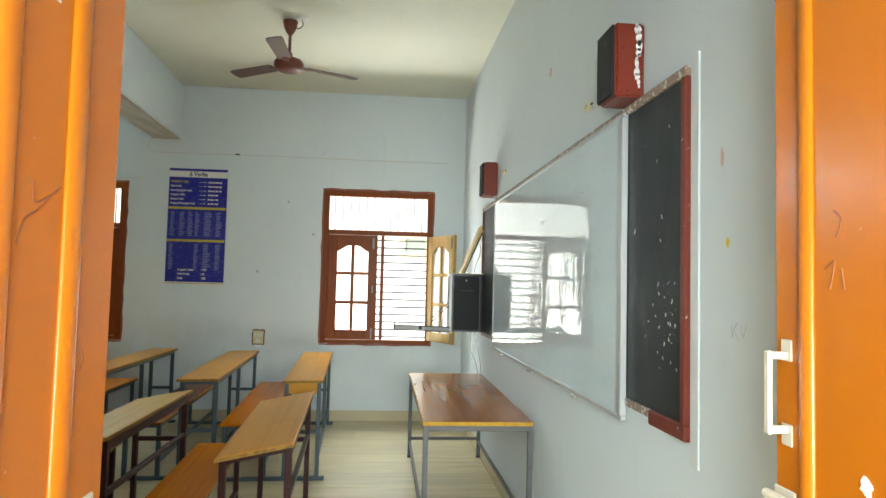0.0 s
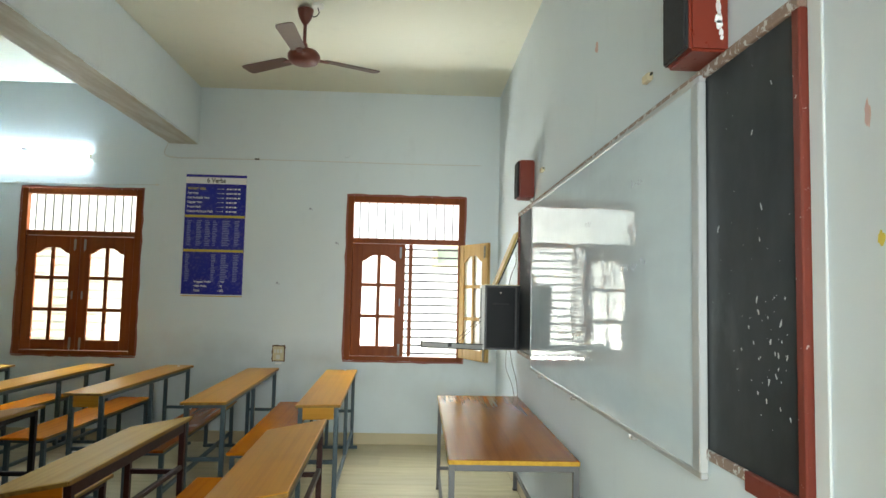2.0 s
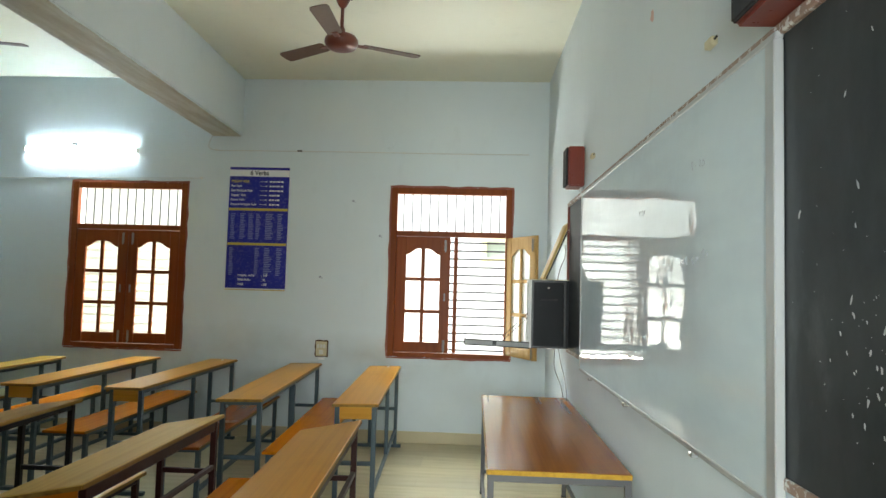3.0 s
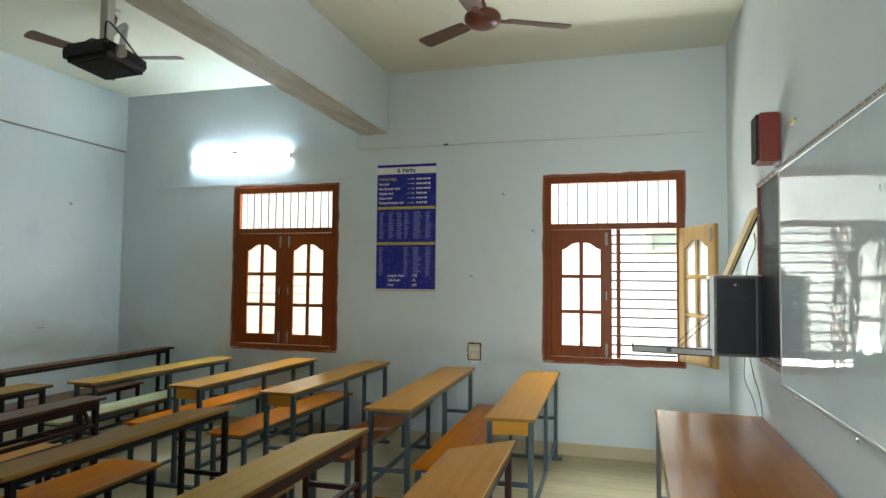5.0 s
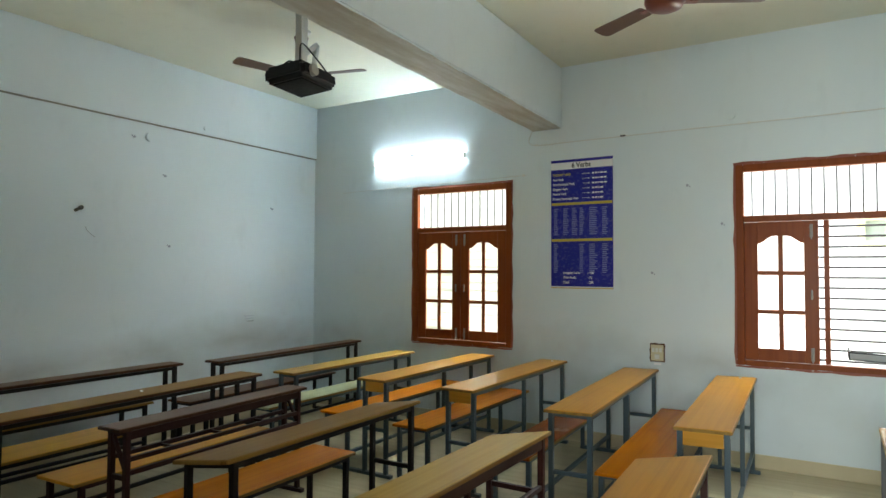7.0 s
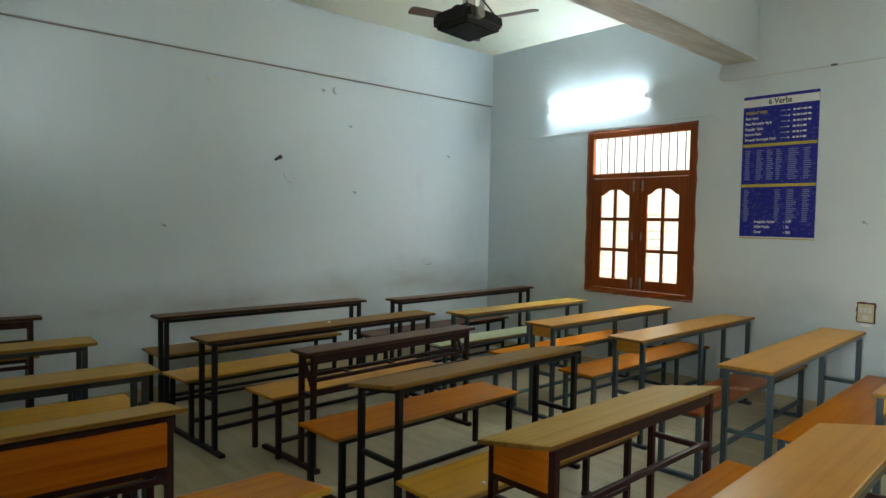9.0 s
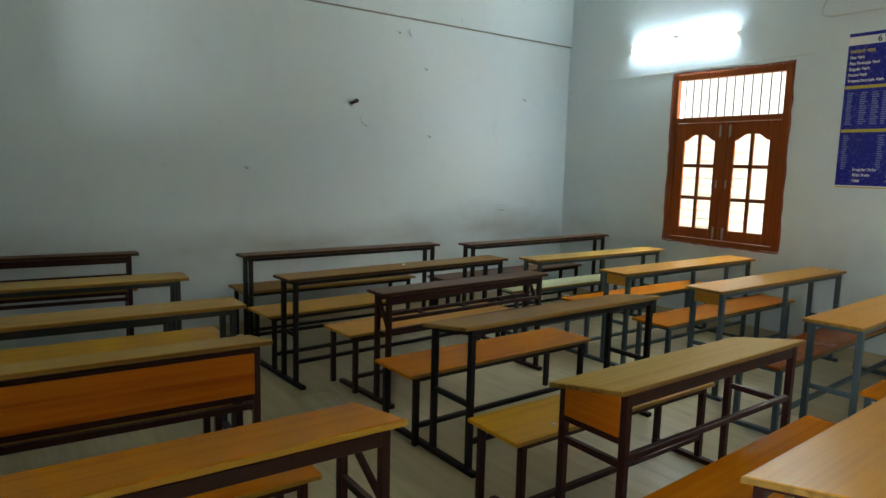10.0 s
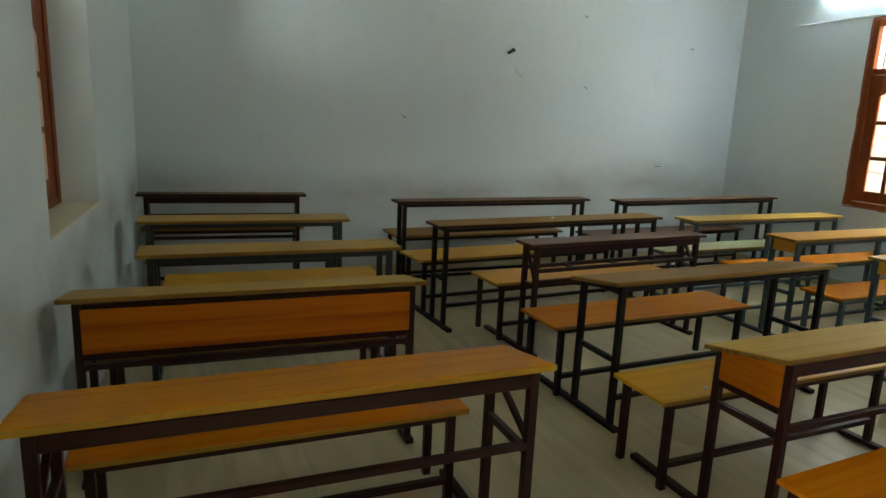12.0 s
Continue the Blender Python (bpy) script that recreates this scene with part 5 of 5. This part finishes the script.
    if front:
        one("front_panel", PANEL, [(xe - 0.010, xe - 0.001, y0 + ins + 0.03, y1 - ins - 0.03, ze - 0.235, ze - 0.05)], t, "orange wood-grain modesty panel", 0.002)
        one("panel_rail", steel, [(xe - 0.012 - s, xe - 0.011, y0 + ins + s, y1 - ins - s, ze - 0.265, ze - 0.235)], t, bevel=0.002)
    # bench
    one("bench_seat", bench, [(b0, b1, by0, by1, bench_z - 0.02, bench_z)], t, bevel=0.0035)
    if seat_edge:
        one("edge_strip", seat_rim, [(b1 + 0.0004, b1 + 0.004, by0 + 0.002, by1 - 0.002, bench_z - 0.02, bench_z - 0.003)], t, "pale worn edging")
    for ye in (by0 + ins, by1 - ins - s):
        for lx in (b0 + 0.012, b1 - 0.012 - s):
            one("bench_leg", steel, [(lx, lx + s, ye, ye + s, 0.028, bench_z - 0.021)], t, bevel=0.002)
        one("bench_end_rail", steel, [(b0 + 0.012 + s, b1 - 0.012 - s, ye + 0.004, ye + s - 0.004, bench_z - 0.05, bench_z - 0.024)], t, bevel=0.002)
    for lx in (b0 + 0.012, b1 - 0.012 - s):
        one("bench_rail", steel, [(lx + 0.003, lx + s - 0.003, by0 + ins + s, by1 - ins - s, bench_z - 0.05, bench_z - 0.024)], t, bevel=0.002)
    one("bench_foot_rail", steel, [(b1 - 0.012 - s, b1 - 0.012, by0 + ins + s, by1 - ins - s, 0.13, 0.155)], t, bevel=0.002)
    t.rotation_euler.z = radians(turn)
    return t


# middle column, from the teacher's table back
desk(0.262, -0.095, 3.65, 5.12, 0.80, 0.73, MAROON, TAN, ORANGE, "school desk with sloping tan top and glossy orange bench, maroon frame", brace=False, turn=2.5)
desk(-0.59, -0.955, 3.76, 5.145, 0.80, 0.73, MAROON, WORN_TAN, YELLOW, "school desk with worn olive-tan top, wooden end panel and maroon frame", ends="s", bench_dx=0.087, bench_d=0.33, bench_y=(-0.095, 0), brace=False)
desk(-1.63, -2.00, 3.83, 5.45, 0.80, 0.745, BLACK, UMBER, ORANGE, "school desk with worn brown top and orange bench, black frame", bench_dx=0.02, bench_d=0.37, bench_y=(-0.07, -0.19), turn=1.0)
desk(-2.69, -2.88, 3.96, 5.52, 0.775, 0.775, MAROON, BROWN, TAN, "school desk with narrow brown top and tan bench, maroon frame", bench_dx=0.09, bench_d=0.36, bench_y=(-0.08, -0.1), shelf=True, turn=3.0)
desk(-3.40, -3.65, 3.61, 5.74, 0.785, 0.785, BLACK, UMBER, YELLOW, "school desk with flat worn top and dull yellow bench, black frame", bench_dx=0.11, bench_d=0.38, bench_y=(0.0, -0.18), turn=3.0, run=0.09, edge=BROWN_EDGE)
desk(-4.215, -4.40, 3.60, 5.53, 0.84, 0.84, BLACK, BROWN, UMBER, "tall narrow-topped desk with bench against rear wall, black frame", bench_dx=0.08, bench_d=0.40, bench_y=(0.08, -0.10), bench_z=0.49)
# column by the windows
desk(0.19, -0.118, 5.71, 7.855, 0.785, 0.78, BLUE, TAN, ORANGE, "school desk with tan top, wooden end panel and blue-grey frame", ends="s", bench_d=0.36, turn=2.5)
desk(-0.614, -0.925, 5.74, 7.87, 0.785, 0.78, BLUE, TAN, RED_BROWN, "school desk with tan top and red-brown bench, blue-grey frame", turn=2.5)
desk(-1.545, -1.82, 6.00, 7.92, 0.79, 0.79, BLUE, TAN, ORANGE, "school desk with glossy tan top, end panel and blue-grey frame", ends="s", bench_dx=0.13, bench_d=0.32, bench_z=0.46)
desk(-2.35, -2.62, 6.00, 7.92, 0.79, 0.79, BLUE, TAN, ORANGE, "school desk with glossy tan top, end panel and blue-grey frame", ends="s", bench_dx=0.13, bench_d=0.28, bench_z=0.48)
desk(-3.265, -3.50, 5.92, 7.78, 0.78, 0.78, BLUE, OLIVE, PALE, "school desk with worn top and pale green bench, blue-grey frame", bench_dx=0.05)
desk(-4.02, -4.19, 5.71, 7.84, 0.85, 0.85, BLACK, BROWN, BROWN, "tall narrow-topped desk with bench against rear wall, black frame", bench_dx=0.20, turn=2.5)
# column by the corridor wall
desk(-0.81, -1.165, 1.42, 2.96, 0.80, 0.74, MAROON, HONEY, ORANGE, "school desk with sloping honey-orange top and bench, maroon frame", bench_dx=0.09, bench_y=(0.06, -0.09), turn=-1.2)
desk(-1.885, -2.225, 1.41, 2.93, 0.81, 0.755, MAROON, OLIVE, TAN, "school desk with orange front panel and maroon frame", front=True, bench_dx=0.02, bench_z=0.42, bench_y=(0.07, -0.08), turn=-2.8)
desk(-2.725, -3.005, 1.66, 3.10, 0.79, 0.785, SLATE, OLIVE, YELLOW, "school desk with dull olive-tan top and yellow bench, slate-coloured frame", bench_z=0.50, bench_dx=0.13, bench_d=0.32, bench_y=(0.10, 0.0), turn=-2.5)
desk(-3.70, -3.96, 1.63, 3.04, 0.80, 0.80, SLATE, OLIVE, OLIVE, "school desk with worn tan top and bench, slate-coloured frame", bench_d=0.25, turn=-4.0)
desk(-4.555, -4.70, 1.60, 2.89, 0.87, 0.87, MAROON, BROWN, UMBER, "tall narrow-topped maroon desk in the rear corner", bench_dx=0.02, bench_d=0.16, bench_z=0.565, shelf=True, turn=-5.0)

# ---- scraps left on the desks ----


def scrap(x, y, z, r, seed):
    """A crumpled bit of paper: a small dented ball, flattened underneath."""
    rnd = random.Random(seed)
    bm = bmesh.new()
    bmesh.ops.create_icosphere(bm, subdivisions=2, radius=r)
    for v in bm.verts:
        v.co *= rnd.uniform(0.7, 1.1)
        v.co.z = max(v.co.z * 0.6, -0.3 * r)
        v.co += Vector((x, y, z + 0.3 * r))
    tagged(part("paper_scrap", bm, POSTER_WHITE), "crumpled scrap of white paper on a desk top", "paper", "scraps on the desks")


scrap(-1.78, 4.545, 0.7675, 0.011, 1)
scrap(-3.54, 4.685, 0.7855, 0.012, 2)
scrap(0.036, 7.746, 0.784, 0.012, 3)
scrap(-1.65, 7.79, 0.7905, 0.012, 4)
scrap(-1.10, 3.95, 0.4505, 0.010, 5)

# ---- outside the windows ----


def neighbour():
    y = 12.5
    t = thing("neighbour_building", (0, y, -0.2), "sunlit off-white building with yellow-framed window", "building")
    holes = [(1.06, 1.44, 2.12, 2.40)]
    w = wall_y("facade", y, y + 0.3, -2.5, 16, 9.0, holes, FACADE, "sunlit off-white plastered facade")
    one("facade_wing", OUT_OLIVE, [(-14, -2.503, y + 0.004, y + 0.3, -0.2, 9.0)], t, "olive-washed wing of the building")
    for k in ("label", "kind", "category"):
        if k in w:
            del w[k]
    w.parent = t
    w.matrix_parent_inverse = Matrix.Translation(t.location).inverted()
    one("plinth", FACADE, [(-2.5, 16, y + 0.01, y + 0.3, -0.2, 0.0)], t)
    one("roof_slab", FACADE, [(-14.3, 16.3, y - 0.4, y + 6, 9.0, 9.2)], t)
    one("back_wall", FACADE, [(-14, 16, y + 5.5, y + 5.8, -0.2, 9.0)], t)
    for x0, x1, z0, z1 in holes:
        win = new("window")
        win.parent = t
        win.matrix_parent_inverse = Matrix.Translation(t.location).inverted()
        for b in ((x0 - 0.09, x0, z0 - 0.09, z1 + 0.09), (x1, x1 + 0.09, z0 - 0.09, z1 + 0.09), (x0, x1, z1, z1 + 0.09), (x0, x1, z0 - 0.09, z0)):
            p = one("surround", OUT_YELLOW, [(b[0], b[1], y - 0.05, y - 0.001, b[2], b[3])])
            p.parent = win
        g = one("shutter", OUT_GREY, [(x0, x1, y + 0.1, y + 0.12, z0, z1)])
        g.parent = win


neighbour()

# ---- floor slabs ----
slab_x, slab_y = 1.20, 0.30
mesh_cache = {}
ny = int((N - 0.9) / slab_y) + 2
for j in range(ny):
    ya = 0.86 + j * slab_y
    yb = min(ya + slab_y, N)
    if yb - ya < 0.02:
        continue
    off = 0.6 if j % 2 else 0.0
    x = W - off
    while x < E:
        xa, xb = max(x, W), min(x + slab_x, E)
        x += slab_x
        if xb - xa < 0.02:
            continue
        key = (round(xb - xa, 3), round(yb - ya, 3))
        if key not in mesh_cache:
            bm = bmesh.new()
            box(bm, 0.0006, key[0] - 0.0006, 0.0006, key[1] - 0.0006, -0.012, 0.0, 0.0006)
            mesh_cache[key] = finish("floor_slab", bm, STONE)
        tile = new("floor_slab", mesh_cache[key])
        tile.parent = floor
        tile.location = (xa, ya, 0.0)
